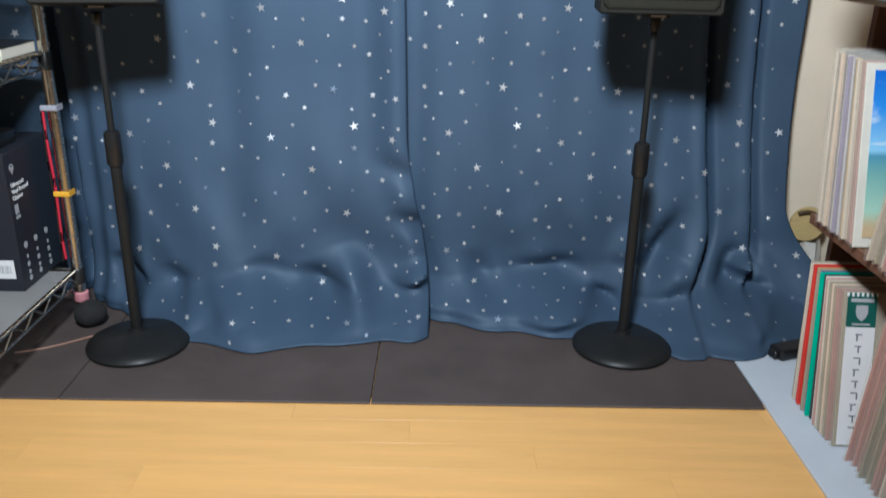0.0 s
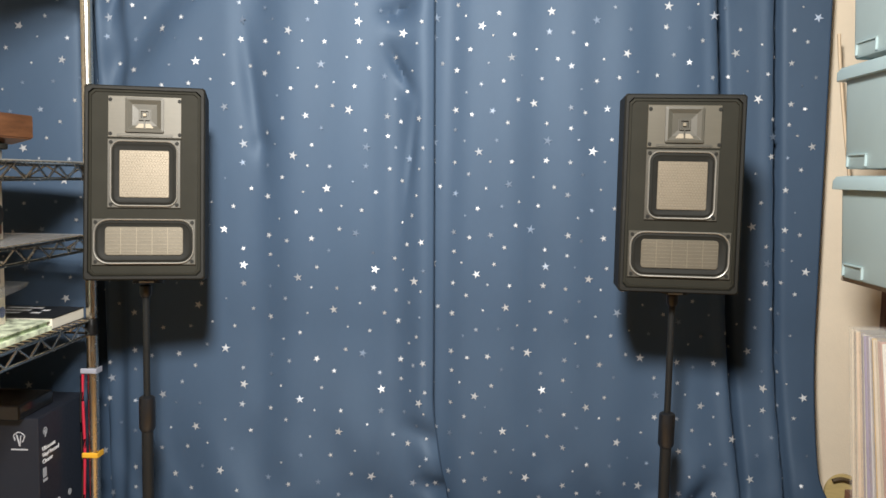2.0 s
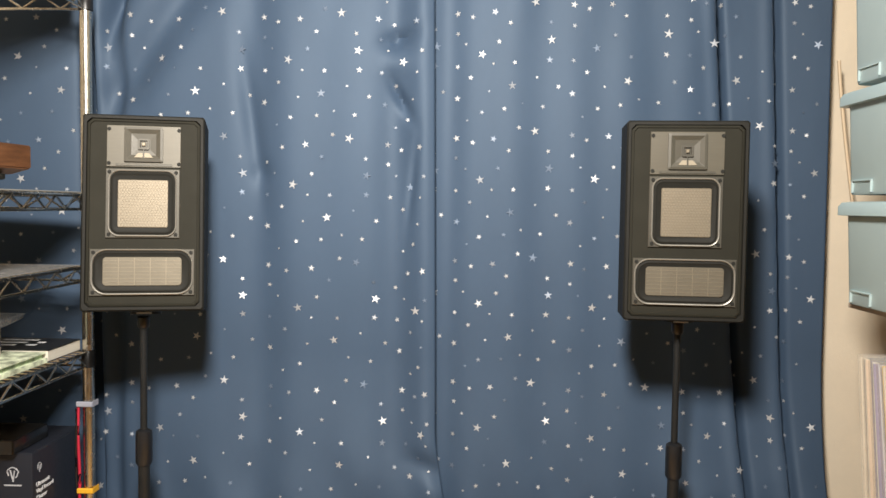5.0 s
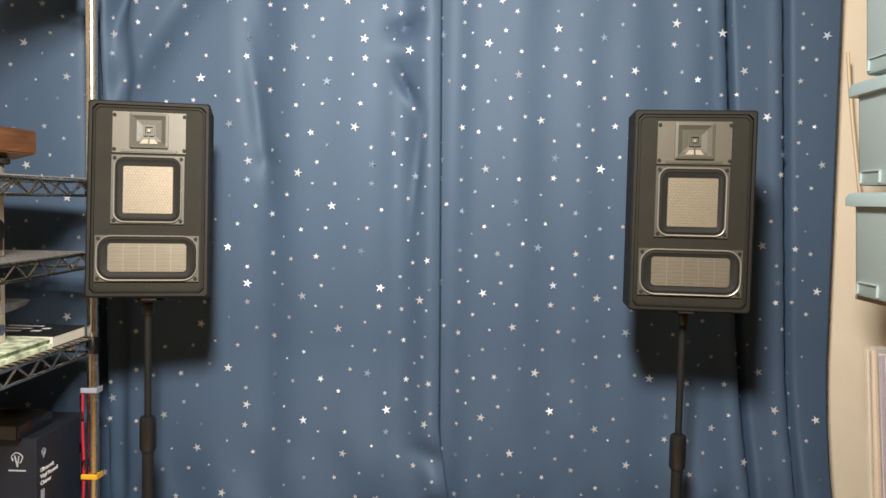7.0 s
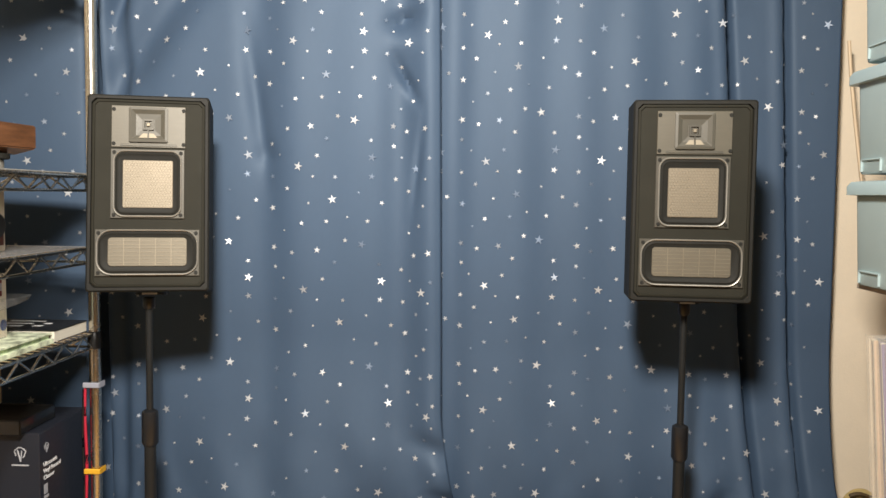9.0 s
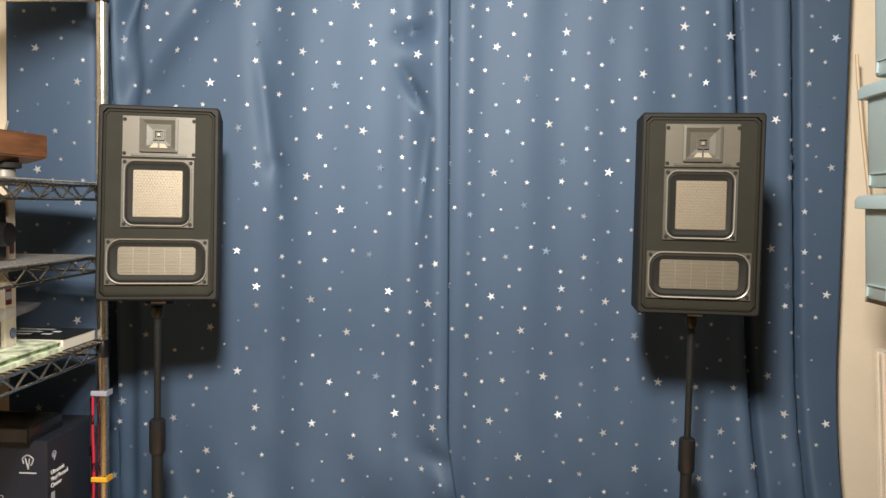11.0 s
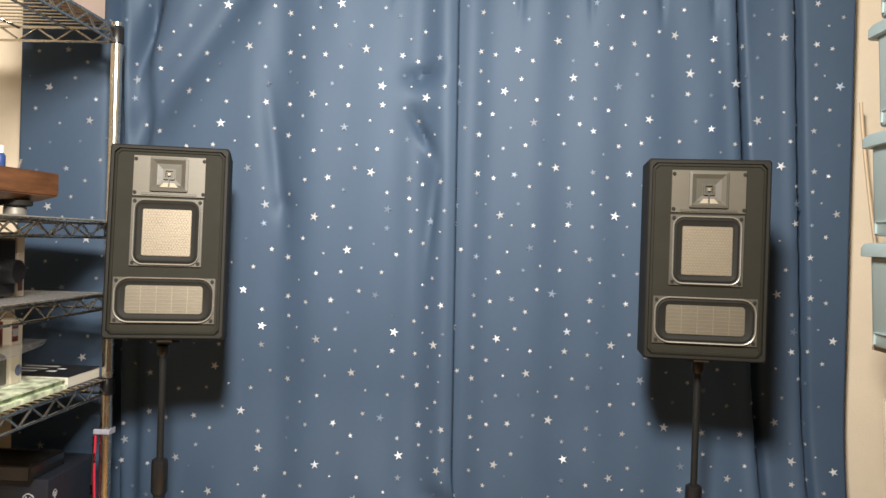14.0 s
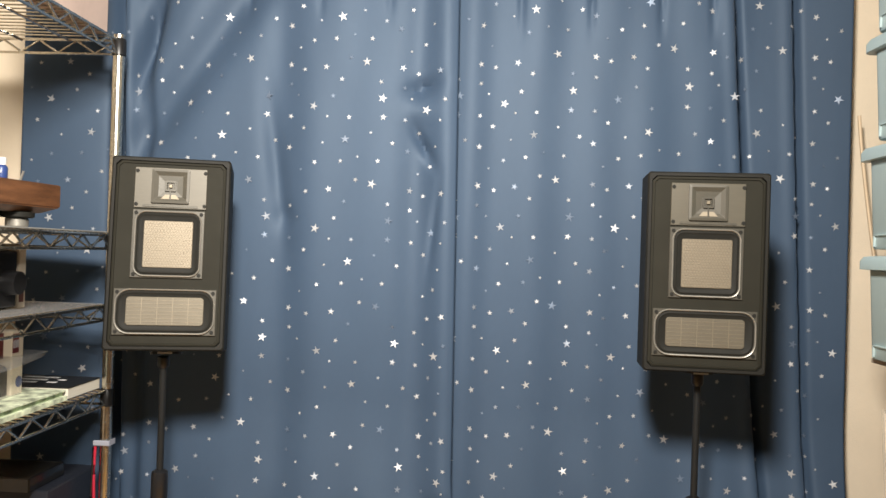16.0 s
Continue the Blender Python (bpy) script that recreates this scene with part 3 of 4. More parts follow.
speaker(pose(-0.536, 1.832, 0.7323, -6.9, 0, 13.6), "dark grey box loudspeaker tilted slightly back, beside the rack")
speaker(pose(0.522, 1.844, 0.7346, -0.5, 0, -5.3), "dark grey box loudspeaker with flat diaphragms, near the records")
stand(pose(-0.549, 1.850, 0.005), 0.484, 0.7205, "black round-base floor stand carrying a loudspeaker")
stand(pose(0.528, 1.872, 0.005), 0.472, 0.7235, "black round-base floor stand carrying a loudspeaker")


# ---- wire rack ----
RX0, RX1, RY0, RY1 = -1.17, -0.727, 1.08, 1.992
rack = thing("wire_rack", pose(0, 0, 0), "chrome wire shelving rack loaded with audio gear", "rack")
for px, py in ((RX1, RY1), (RX0, RY1), (RX1, RY0), (RX0, RY0)):
    bm = rod(bmesh.new(), (px, py, 0.03), (px, py, 1.405), 0.0125, 20)
    for k in range(53):
        z = 0.05 + k * 0.0254
        rod(bm, (px, py, z), (px, py, z + 0.0012), 0.0127, 20)
    post = part("post", bm, M_CHROME, rack, smooth=True)
    bm = lathe(bmesh.new(), [(0.006, 0.0), (0.014, 0.003), (0.014, 0.02), (0.0126, 0.03)], 16)
    bmesh.ops.translate(bm, verts=bm.verts, vec=(px, py, 0.005))
    part("foot", bm, M_BLACKPL, post)


def truss(bm, a, b, gap=0.030):
    """Two wires with a zigzag wire between them."""
    a, b = Vector(a), Vector(b)
    dn = Vector((0, 0, -gap))
    rod(bm, a, b, 0.0034, 8)
    rod(bm, a + dn, b + dn, 0.0030, 8)
    n = max(2, round((b - a).length / 0.042))
    pts = []
    for k in range(n + 1):
        p = a.lerp(b, k / n)
        pts.append(p + dn * 0.95 if k % 2 else p + dn * 0.05)
    for p, q in zip(pts, pts[1:]):
        rod(bm, p, q, 0.0024, 6)


def shelf(z, label):
    bm = bmesh.new()
    c = 0.012
    truss(bm, (RX1, RY0 + c, z), (RX1, RY1 - c, z))
    truss(bm, (RX0, RY0 + c, z), (RX0, RY1 - c, z))
    truss(bm, (RX0 + c, RY1, z), (RX1 - c, RY1, z))
    truss(bm, (RX0 + c, RY0, z), (RX1 - c, RY0, z))
    sh = part("shelf", bm, M_CHROME, rack, label, smooth=True)
    bm = bmesh.new()
    n = 36
    for k in range(1, n):
        y = RY0 + (RY1 - RY0) * k / n
        rod(bm, (RX0, y, z + 0.003), (RX1, y, z + 0.003), 0.0018, 6)
    for k in range(1, 4):
        x = RX0 + (RX1 - RX0) * k / 4
        rod(bm, (x, RY0, z - 0.002), (x, RY1, z - 0.002), 0.003, 6)
    tagged(part("deck_wire", bm, M_CHROME, sh), kind="stuff")
    for px, py in ((RX1, RY1), (RX0, RY1), (RX1, RY0), (RX0, RY0)):
        bm = lathe(bmesh.new(), [(0.0127, -0.034), (0.0155, -0.032), (0.0150, 0.002), (0.0127, 0.005)], 16)
        bmesh.ops.translate(bm, verts=bm.verts, vec=(px, py, z))
        part("collar", bm, M_BLACKPL, sh, smooth=True)
    return sh


SHELVES = (0.125, 0.618, 0.806, 0.962, 1.392)
for z in SHELVES:
    shelf(z, "chrome wire shelf with zigzag edge")



# ---- things on the rack ----
def clear_sheet(z, label):
    solid("shelf_liner", boxed(RX0 + 0.02, RX1 - 0.004, RY0 + 0.02, RY1 - 0.03, z + 0.0050, z + 0.0062), M_LINER, Matrix(), label, "shelf liner", "shelf liners")


clear_sheet(SHELVES[0], "clear plastic liner sheet on the lowest wire shelf")
# Opaque grey sheet added to block the lamp from the curtain behind lower shelves.
solid("shelf_liner", boxed(RX0 + 0.02, RX1 - 0.004, RY0 + 0.02, RY1 - 0.015, SHELVES[3] + 0.0050, SHELVES[3] + 0.0074, 0.0004), mat("grey_liner", (0.30, 0.29, 0.27), 0.5, var=0.1), Matrix(), "grey liner under the record player, made opaque to shade the space below", "shelf liner", "shelf liners")
clear_sheet(SHELVES[2], "clear plastic liner sheet on a wire shelf")

tb = thing("cardboard_box", pose(-0.765, 1.83, SHELVES[4] + 0.005), "slim pale pinkish cardboard box on the top shelf", "box")
part("body", boxed(-0.020, 0.026, -0.14, 0.13, 0, 0.16, 0.003), mat("pale_carton", (0.55, 0.42, 0.36), 0.8, var=0.12, scale=9, bump=0.08), tb)
part("tape", boxed(-0.006, 0.012, -0.14, 0.13, 0.16, 0.1606), M_STRAP, tb, "paper tape")

# record player: walnut plinth on metal feet
tt = thing("record_player", pose(-0.955, 1.565, SHELVES[3] + 0.0075, 0, 0, -4), "walnut record player on round metal feet", "record player")
bm = bmesh.new()
hw, hd = 0.205, 0.225
lo = [(-hw + 0.02, -hd + 0.02), (hw - 0.022, -hd + 0.02), (hw - 0.022, hd - 0.03), (-hw + 0.02, hd - 0.03)]
hi = [(-hw, -hd), (hw, -hd), (hw, hd), (-hw, hd)]
rings = [[bm.verts.new((x, y, z)) for x, y in loop] for loop, z in ((lo, 0.028), (hi, 0.040), (hi, 0.084))]
for a, c in zip(rings, rings[1:]):
    for k in range(4):
        bm.faces.new((a[k], a[(k + 1) % 4], c[(k + 1) % 4], c[k]))
bm.faces.new(rings[0][::-1])
bm.faces.new(rings[-1])
bmesh.ops.bevel(bm, geom=bm.edges[:], offset=0.002, segments=2, affect="EDGES")
part("plinth", bm, M_WALNUT, tt, "reddish walnut plinth with undercut edges")
for fx, fy in ((0.172, 0.140), (-0.14, 0.140), (0.160, -0.15), (-0.14, -0.15)):
    bm = lathe(bmesh.new(), [(0.018, 0.0), (0.020, 0.002), (0.020, 0.015), (0.018, 0.017)], 28)
    bmesh.ops.translate(bm, verts=bm.verts, vec=(fx, fy, 0))
    foot = part("foot", bm, M_RING, tt, "brushed metal foot", smooth=True)
    bm = lathe(bmesh.new(), [(0.026, 0.0172), (0.030, 0.019), (0.030, 0.0275), (0.028, 0.028)], 28)
    bmesh.ops.translate(bm, verts=bm.verts, vec=(fx, fy, 0))
    part("pad", bm, M_RUBBER, foot, "black rubber pad", smooth=True)
bm = lathe(bmesh.new(), [(0.148, 0.085), (0.150, 0.088), (0.150, 0.100), (0.146, 0.103)], 56)
bmesh.ops.translate(bm, verts=bm.verts, vec=(-0.045, -0.02, 0))
part("platter", bm, M_BLACKPL, tt, smooth=True)
bm = rod(bmesh.new(), (0.165, 0.155, 0.084), (0.172, 0.155, 0.105), 0.0022, 8)
part("lever", bm, M_RING, tt)

# bottle on the plinth
bt = thing("bottle", pose(-0.800, 1.682, SHELVES[3] + 0.0918), "small white bottle with a blue label, standing on the record player", "bottle")
part("body", lathe(bmesh.new(), [(0.010, 0), (0.011, 0.002), (0.011, 0.024), (0.009, 0.027), (0.007, 0.029)], 24), tint("blue_label", (0.03, 0.06, 0.20), 0.35), bt, "blue label", smooth=True)
part("cap", lathe(bmesh.new(), [(0.008, 0.029), (0.008, 0.042), (0.007, 0.043)], 20), M_WHITE, bt, "white cap", smooth=True)
part("lettering_bar", boxed(-0.006, 0.006, -0.0118, -0.0100, 0.014, 0.018), M_WHITE, bt)

# amplifier and cream carton between two shelves
z = SHELVES[2] + 0.0065
am = thing("amplifier", pose(-0.905, 1.655, z), "small black amplifier with a large round knob", "amplifier")
part("case", boxed(-0.10, 0.100, -0.10, 0.10, 0.004, 0.112, 0.003), M_BLACKPL, am)
bm = rod(bmesh.new(), (0.1005, 0.062, 0.052), (0.128, 0.062, 0.052), 0.024, 32, 0.022)
part("knob", bm, M_BLACKPL, am, "black round knob", smooth=True)
for fx in (-0.08, 0.08):
    for fy in (-0.08, 0.08):
        part("foot", lathe(bmesh.new(), [(0.008, 0), (0.009, 0.004)], 12), M_RUBBER, am).location = (fx, fy, 0)
ca = thing("carton", pose(-0.92, 1.774, z), "cream cardboard carton with a red-brown printed panel behind the amplifier", "carton")
part("body", boxed(-0.12, 0.115, -0.012, 0.012, 0, 0.125, 0.002), M_CARD, ca)
part("printed_panel", boxed(0.1152, 0.1160, -0.011, 0.004, 0.012, 0.060), tint("brown_print", (0.16, 0.05, 0.035), 0.6), ca)

# lower compartment: carton, clear case, books
z = SHELVES[1] + 0.005
ca = thing("carton", pose(-0.925, 1.775, z), "cream carton with a round blue sticker and dark label", "carton")
part("body", boxed(-0.14, 0.115, -0.020, 0.020, 0, 0.145, 0.002), M_CARD, ca)
part("printed_front", boxed(-0.138, 0.098, -0.0212, -0.0204, 0.092, 0.142), tint("maroon_front", (0.10, 0.02, 0.018), 0.5, var=0.5, scale=40), ca, "dark red printed front")
bm = rod(bmesh.new(), (0.1152, 0.006, 0.045), (0.1160, 0.006, 0.045), 0.011, 24)
part("sticker", bm, tint("blue_sticker", (0.03, 0.05, 0.16), 0.5), ca, "round navy sticker")
part("label", boxed(0.1152, 0.1160, -0.019, 0.002, 0.103, 0.140), tint("maroon_label", (0.14, 0.02, 0.02), 0.55), ca, "dark red label")
for k in range(5):
    part("lettering_bar", boxed(0.1161, 0.1165, -0.018 + k * 0.004, -0.0155 + k * 0.004, 0.113, 0.128), M_PALE, ca)
cc = thing("plastic_case", pose(-0.90, 1.70, z), "clear plastic case with a flared lip, filled with small dark parts", "case")
bm = bmesh.new()
loft(bm, [(rloop(0, 0.012, 0.20, 0.02, 0.006, 3), -0.085), (rloop(0, 0.012, 0.20, 0.02, 0.006, 3), 0.085)])
part("base_tray", bm, M_HAZY, cc)
part("contents", boxed(-0.085, 0.082, -0.07, 0.07, 0.005, 0.080, 0.012, 2), tint("dark_clutter", (0.05, 0.04, 0.03), 0.6, var=0.8, scale=60, bump=0.8, bscale=120), cc, "dark jumbled parts")
bm = bmesh.new()
box(bm, -0.098, 0.098, -0.083, 0.083, 0.003, 0.094, 0.006, 2)
part("shell", bm, M_CLEAR, cc)
bm = bmesh.new()
rows = []
for j in range(9):
    t = j / 8
    yy = -0.10 + 0.26 * t
    rows.append([bm.verts.new((xx, yy, zz)) for xx, zz in ((-0.10, 0.100), (0.105, 0.100 - 0.004 * t), (0.122 - 0.02 * t * t, 0.094), (0.128 - 0.03 * t * t, 0.080 + 0.006 * t))])
for a, c in zip(rows, rows[1:]):
    for k in range(3):
        bm.faces.new((a[k], a[k + 1], c[k + 1], c[k]))
lid = part("lid", bm, M_HAZY, cc, "clear curved lid")
lid.modifiers.new("thickness", "SOLIDIFY").thickness = 0.0015

bk = thing("book", pose(-0.742, 1.846, z), "thick black-covered book with cream page edges, lying flat", "book")
part("page_block", boxed(-0.215, -0.001, 0.001, 0.140, 0.0015, 0.0225), M_PAPER, bk, "cream page edges")
part("cover", boxed(-0.22, 0.0, 0.0, 0.142, 0.0225, 0.0245), M_BLACKPL, bk, "black cover")
part("back_cover", boxed(-0.22, 0.0, 0.0, 0.142, 0.0, 0.0015), M_BLACKPL, bk)
for a, c, y0 in ((-0.155, -0.078, 0.110), (-0.158, -0.088, 0.078), (-0.170, -0.095, 0.045), (-0.066, -0.050, 0.082), (-0.074, -0.054, 0.050)):
    part("title_bar", boxed(a, c, y0, y0 + 0.011, 0.0245, 0.0249), M_WHITE, bk)
M_GREEN = tint("green_cover", (0.34, 0.42, 0.26), 0.5, var=1.3, scale=38)
M_GREEN2 = tint("pale_green_cover", (0.52, 0.57, 0.42), 0.5, var=1.1, scale=45)
for k, (dx, h, y0, y1, m_) in enumerate(((0.0, 0.009, 1.56, 1.842, M_GREEN2), (-0.008, 0.009, 1.57, 1.838, M_GREEN), (-0.003, 0.003, 1.565, 1.840, M_GREEN2))):
    bk = thing("magazine", pose(-0.742 + dx, 0, z + (0, 0.0092, 0.0184)[k]), "pale green illustrated magazine lying in a flat pile", "magazine", "pile of magazines")
    part("page_block", boxed(-0.208, -0.0012, y0 + 0.001, y1 - 0.001, 0.0006, h - 0.0006), M_PAPER, bk)
    part("cover", boxed(-0.21, 0, y0, y1, h - 0.0006, h), m_, bk, "green patterned cover")
    part("spine", boxed(-0.0012, 0.0002, y0, y1, 0, h - 0.0006), m_, bk)

# navy printed carton with a dark tray on it
z = SHELVES[0] + 0.0065
nb = thing("carton", pose(-0.778, 1.846, z), "dark navy product carton with white print, standing on the lowest shelf", "carton")
BH = 0.302
part("body", boxed(-0.36, 0.0, 0.0, 0.21, 0.0, BH, 0.0015), M_NAVYBOX, nb)
# lid seam
part("flap", boxed(-0.359, -0.001, 0.001, 0.209, BH, BH + 0.0012), M_NAVYBOX, nb)


def emblem(ox, oz, s, place, parent):
    """A plain round emblem with a tail, as a bare shape."""
    bm = bmesh.new()
    outer = [(math.cos(a) * (1 + 0.10 * math.sin(5 * a)), math.sin(a)) for a in [2 * math.pi * k / 28 for k in range(28)]]
    for k in range(28):
        if 17 <= k <= 22:
            continue
        (xa, za), (xb, zb) = outer[k], outer[(k + 1) % 28]
        rod(bm, (ox + xa * s, -0.0006, oz + za * s), (ox + xb * s, -0.0006, oz + zb * s), s * 0.13, 5)
    for k in range(7):
        t = k / 7
        rod(bm, (ox - s * 0.5 + t * s * 0.6, -0.0006, oz + s * 0.5 - t * s * 2.2), (ox - s * 0.5 + (t + 0.14) * s * 0.6, -0.0006, oz + s * 0.5 - (t + 0.14) * s * 2.2), s * 0.14, 5)
    rod(bm, (ox + s * 0.35, -0.0006, oz + s * 0.4), (ox + s * 0.1, -0.0006, oz - s * 1.5), s * 0.12, 5)
    for v in bm.verts:
        v.co.y = -0.0010 if v.co.y < -0.0006 else -0.0002
    bmesh.ops.transform(bm, matrix=place, verts=bm.verts)
    part("emblem", bm, M_PALE, parent, "white emblem print")


emblem(-0.040, 0.262, 0.011, Matrix(), nb)
part("lettering_bar", boxed(-0.058, -0.022, -0.0008, -0.0002, 0.2345, 0.2375), M_PALE, nb)
SIDE = Matrix.Translation((0.0, 0, 0)) @ Matrix.Rotation(radians(90), 4, "Z")
emblem(0.028, 0.268, 0.0075, SIDE, nb)
for words, zz in (("Ultrasonic", 0.228), ("Vinyl Record", 0.214), ("Cleaner", 0.200)):
    bm = text_bm(words, 0.0135)
    bmesh.ops.translate(bm, verts=bm.verts, vec=(0.014, -0.0008, zz))
    bmesh.ops.transform(bm, matrix=SIDE, verts=bm.verts)
    part("lettering", bm, M_WHITE, nb)
part("print_block", boxed(0.0002, 0.0008, 0.016, 0.030, 0.170, 0.190), M_PALE, nb)
part("print_block", boxed(0.0002, 0.0008, 0.016, 0.034, 0.160, 0.166), M_PALE, nb)
for k, yy in enumerate((0.034, 0.080, 0.130)):
    for zz, w in ((0.096, 0.014), (0.070, 0.008), (0.052, 0.011), (0.034, 0.009), (0.020, 0.012)):
        bm = bmesh.new()
        rod(bm, (0.0002, yy, zz), (0.0008, yy, zz), w * 0.55, 9)
        part("icon", bm, M_PALE, nb, "small grey icon print")
# barcode label and outline print on the front
part("barcode_label", boxed(-0.068, -0.014, -0.0008, -0.0002, 0.030, 0.072, 0.0001), M_WHITE, nb, "white sticker with grey bars")
for k in range(11):
    x = -0.060 + k * 0.0036
    part("bar", boxed(x, x + 0.0012 + 0.0008 * (k % 3), -0.0013, -0.0009, 0.042, 0.060), M_PALE, nb)
for a in ((-0.16, -0.0925, 0.186, 0.1875), (-0.16, -0.0925, 0.165, 0.1662), (-0.094, -0.0925, 0.10, 0.186), (-0.16, -0.0925, 0.10, 0.1014)):
    part("print_line", boxed(a[0], a[1], -0.0008, -0.0002, a[2], a[3]), M_PALE, nb)
part("print_block", boxed(-0.135, -0.100, -0.0008, -0.0002, 0.046, 0.060), M_PALE, nb)
part("print_block", boxed(-0.135, -0.095, -0.0008, -0.0002, 0.030, 0.036), M_PALE, nb)
tr = thing("tray", pose(-0.94, 1.93, z + BH + 0.0014), "shallow glossy dark tray lying on the navy carton", "tray")
bm = bmesh.new()
for (a, c, d, e) in ((-0.17, 0.135, -0.105, -0.1), (-0.17, 0.135, 0.03, 0.035), (-0.17, -0.165, -0.105, 0.035), (0.13, 0.135, -0.105, 0.035)):
    box(bm, a, c, d, e, 0.0, 0.030, 0.002)
box(bm, -0.168, 0.133, -0.103, 0.033, 0.0, 0.004)
part("pan", bm, mat("smoked_plastic", (0.012, 0.012, 0.012), 0.18, var=0.2, coat=0.4), tr, "smoked glossy plastic")

# wires and tape on the post
pw = [(RX1 - 0.0175 - 0.0015 * math.sin(k * 0.6), RY1 - 0.012, 0.500 - k * 0.0215) for k in range(17)]
solid("speaker_wire", tube(bmesh.new(), pw, 0.0032), M_RED, Matrix(), "thin red speaker wire taped along the rack post", "wire", smooth=True)
pw = [(RX1 - 0.022 + 0.001 * math.sin(k * 0.7 + 1), RY1 - 0.015, 0.495 - k * 0.0215) for k in range(17)]
solid("speaker_wire", tube(bmesh.new(), pw, 0.0022), M_BLACKPL, Matrix(), "thin black wire beside the red one on the post", "wire", smooth=True)
for z, m_, lab in ((0.505, M_GTAPE, "grey tape band round the rack post"), (0.312, M_YTAPE, "yellow tape band round the rack post")):
    bm = bmesh.new()
    box(bm, RX1 - 0.021, RX1 + 0.0150, RY1 - 0.019, RY1 - 0.013, z - 0.006, z + 0.006, 0.002)
    box(bm, RX1 + 0.0130, RX1 + 0.0150, RY1 - 0.014, RY1 + 0.014, z - 0.006, z + 0.006)
    solid("tape_band", bm, m_, Matrix(), lab, "tape")
bm = lathe(bmesh.new(), [(0.016, 0.0), (0.017, 0.002), (0.017, 0.020), (0.015, 0.022)], 20)
solid("post_cap", bm, M_PINK, pose(RX1, RY1, 0.048), "faded pink cap round the foot of the rack post", "cap", smooth=True)
bm = bmesh.new()
bmesh.ops.create_icosphere(bm, subdivisions=3, radius=0.036)
for v in bm.verts:
    v.co *= 1 + 0.06 * noise.noise(v.co * 60)
    v.co.z *= 0.86
solid("foam_ball", bm, M_FOAM, pose(-0.690, 1.945, 0.036), "round black foam windscreen lying on the mat", "foam ball", smooth=True)
cable = [(-0.80 + 0.02 * k, 1.80 + 0.012 * k - 0.010 * math.sin(k * 0.5), 0.0075) for k in range(13)]
solid("cable", tube(bmesh.new(), cable, 0.0022), tint("tan_cable", (0.30, 0.16, 0.11), 0.5), Matrix(), "thin tan cable lying across the mat", "cable", smooth=True)

# ---- record cabinet, bins and records ----
cab = thing("record_cabinet", pose(0, 0, 0.006), "dark brown wooden open cabinet holding records", "cabinet")
part("end_panel", boxed(0.892, 1.19, 1.742, 1.760, 0.0, 0.765, 0.001), M_DWOOD, cab)
part("end_panel", boxed(0.955, 1.19, 0.50, 0.518, 0.0, 0.765, 0.001), M_DWOOD, cab)
part("back_panel", boxed(1.19, 1.205, 0.50, 1.760, 0.0, 0.765), M_DWOOD, cab)
part("board", boxed(0.838, 1.19, 0.518, 1.742, 0.346, 0.366, 0.001), M_DWOOD, cab)
part("top_board", boxed(0.815, 1.19, 0.50, 1.762, 0.7652, 0.774, 0.001), mat("grey_board", (0.36, 0.30, 0.24), 0.7, var=0.3, scale=20, bump=0.3), cab, "thin greyish top board")


def storage_bin(m, label):
    bn = thing("storage_bin", m, label, "storage bin", "stack of storage bins")
    hx, hy, h = 0.18, 0.235, 0.172
    bm = bmesh.new()

    def loop(g, r):
        return rloop(0, 0, 2 * (hx - g), 2 * (hy - g), r, 5)

    def up(steps):
        rings = [[bm.verts.new((x, y, zz)) for x, y in lp] for lp, zz in steps]
        n = len(rings[0])
        for a, c in zip(rings, rings[1:]):
            for k in range(n):
                bm.faces.new((a[k], a[(k + 1) % n], c[(k + 1) % n], c[k]))
        return rings

    r = up([(loop(0.016, 0.02), 0.004), (loop(0.012, 0.022), 0.0), (loop(0.010, 0.024), 0.004), (loop(0.004, 0.026), h - 0.012), (loop(0.0, 0.022), h - 0.008), (loop(0.0, 0.022), h), (loop(0.006, 0.024), h), (loop(0.012, 0.022), 0.008)])
    bm.faces.new(r[0])
    bm.faces.new(r[-1])
    body = part("body", bm, M_BIN, bn, "pale blue-green tub", smooth=True)
    bm = bmesh.new()
    r = up([(loop(0.001, 0.03), h - 0.012), (loop(-0.008, 0.022), h - 0.011), (loop(-0.008, 0.022), h + 0.004), (loop(-0.003, 0.020), h + 0.012), (loop(0.006, 0.028), h + 0.014), (loop(0.012, 0.026), h + 0.007), (loop(0.05, 0.02), h + 0.006)])
    bm.faces.new(r[-1])
    part("lid", bm, M_LID, bn, "pale blue snap-on lid", smooth=True)
    # moulded grip outline low on the side
    for a in ((-0.010, 0.062, 0.024, 0.026), (-0.010, -0.008, 0.004, 0.025), (0.060, 0.062, 0.004, 0.025)):
        b2 = boxed(-hx + 0.0055, -hx + 0.0095, hy - 0.10 + a[0], hy - 0.10 + a[1], a[2], a[3])
        part("grip_edge", b2, M_BIN, body)
    return bn


for k in range(4):
    storage_bin(pose(0.972 - 0.004 * (k % 2), 1.522 + 0.006 * (k % 2), 0.782 + 0.1985 * k, 0, 0, (0.6, -0.5, 0.9, 0)[k]), "pale blue plastic storage bin with lid, stacked over the records")
# cream cord by the wall
pts = [(0.962 + 0.045 * (k / 16) ** 1.2, 2.17, 1.30 - 0.021 * k) for k in range(17)]
solid("cord", tube(bmesh.new(), pts, 0.004), M_STRAP, Matrix(), "flat cream tie-back cord hanging by the curtain", "cord", smooth=True)


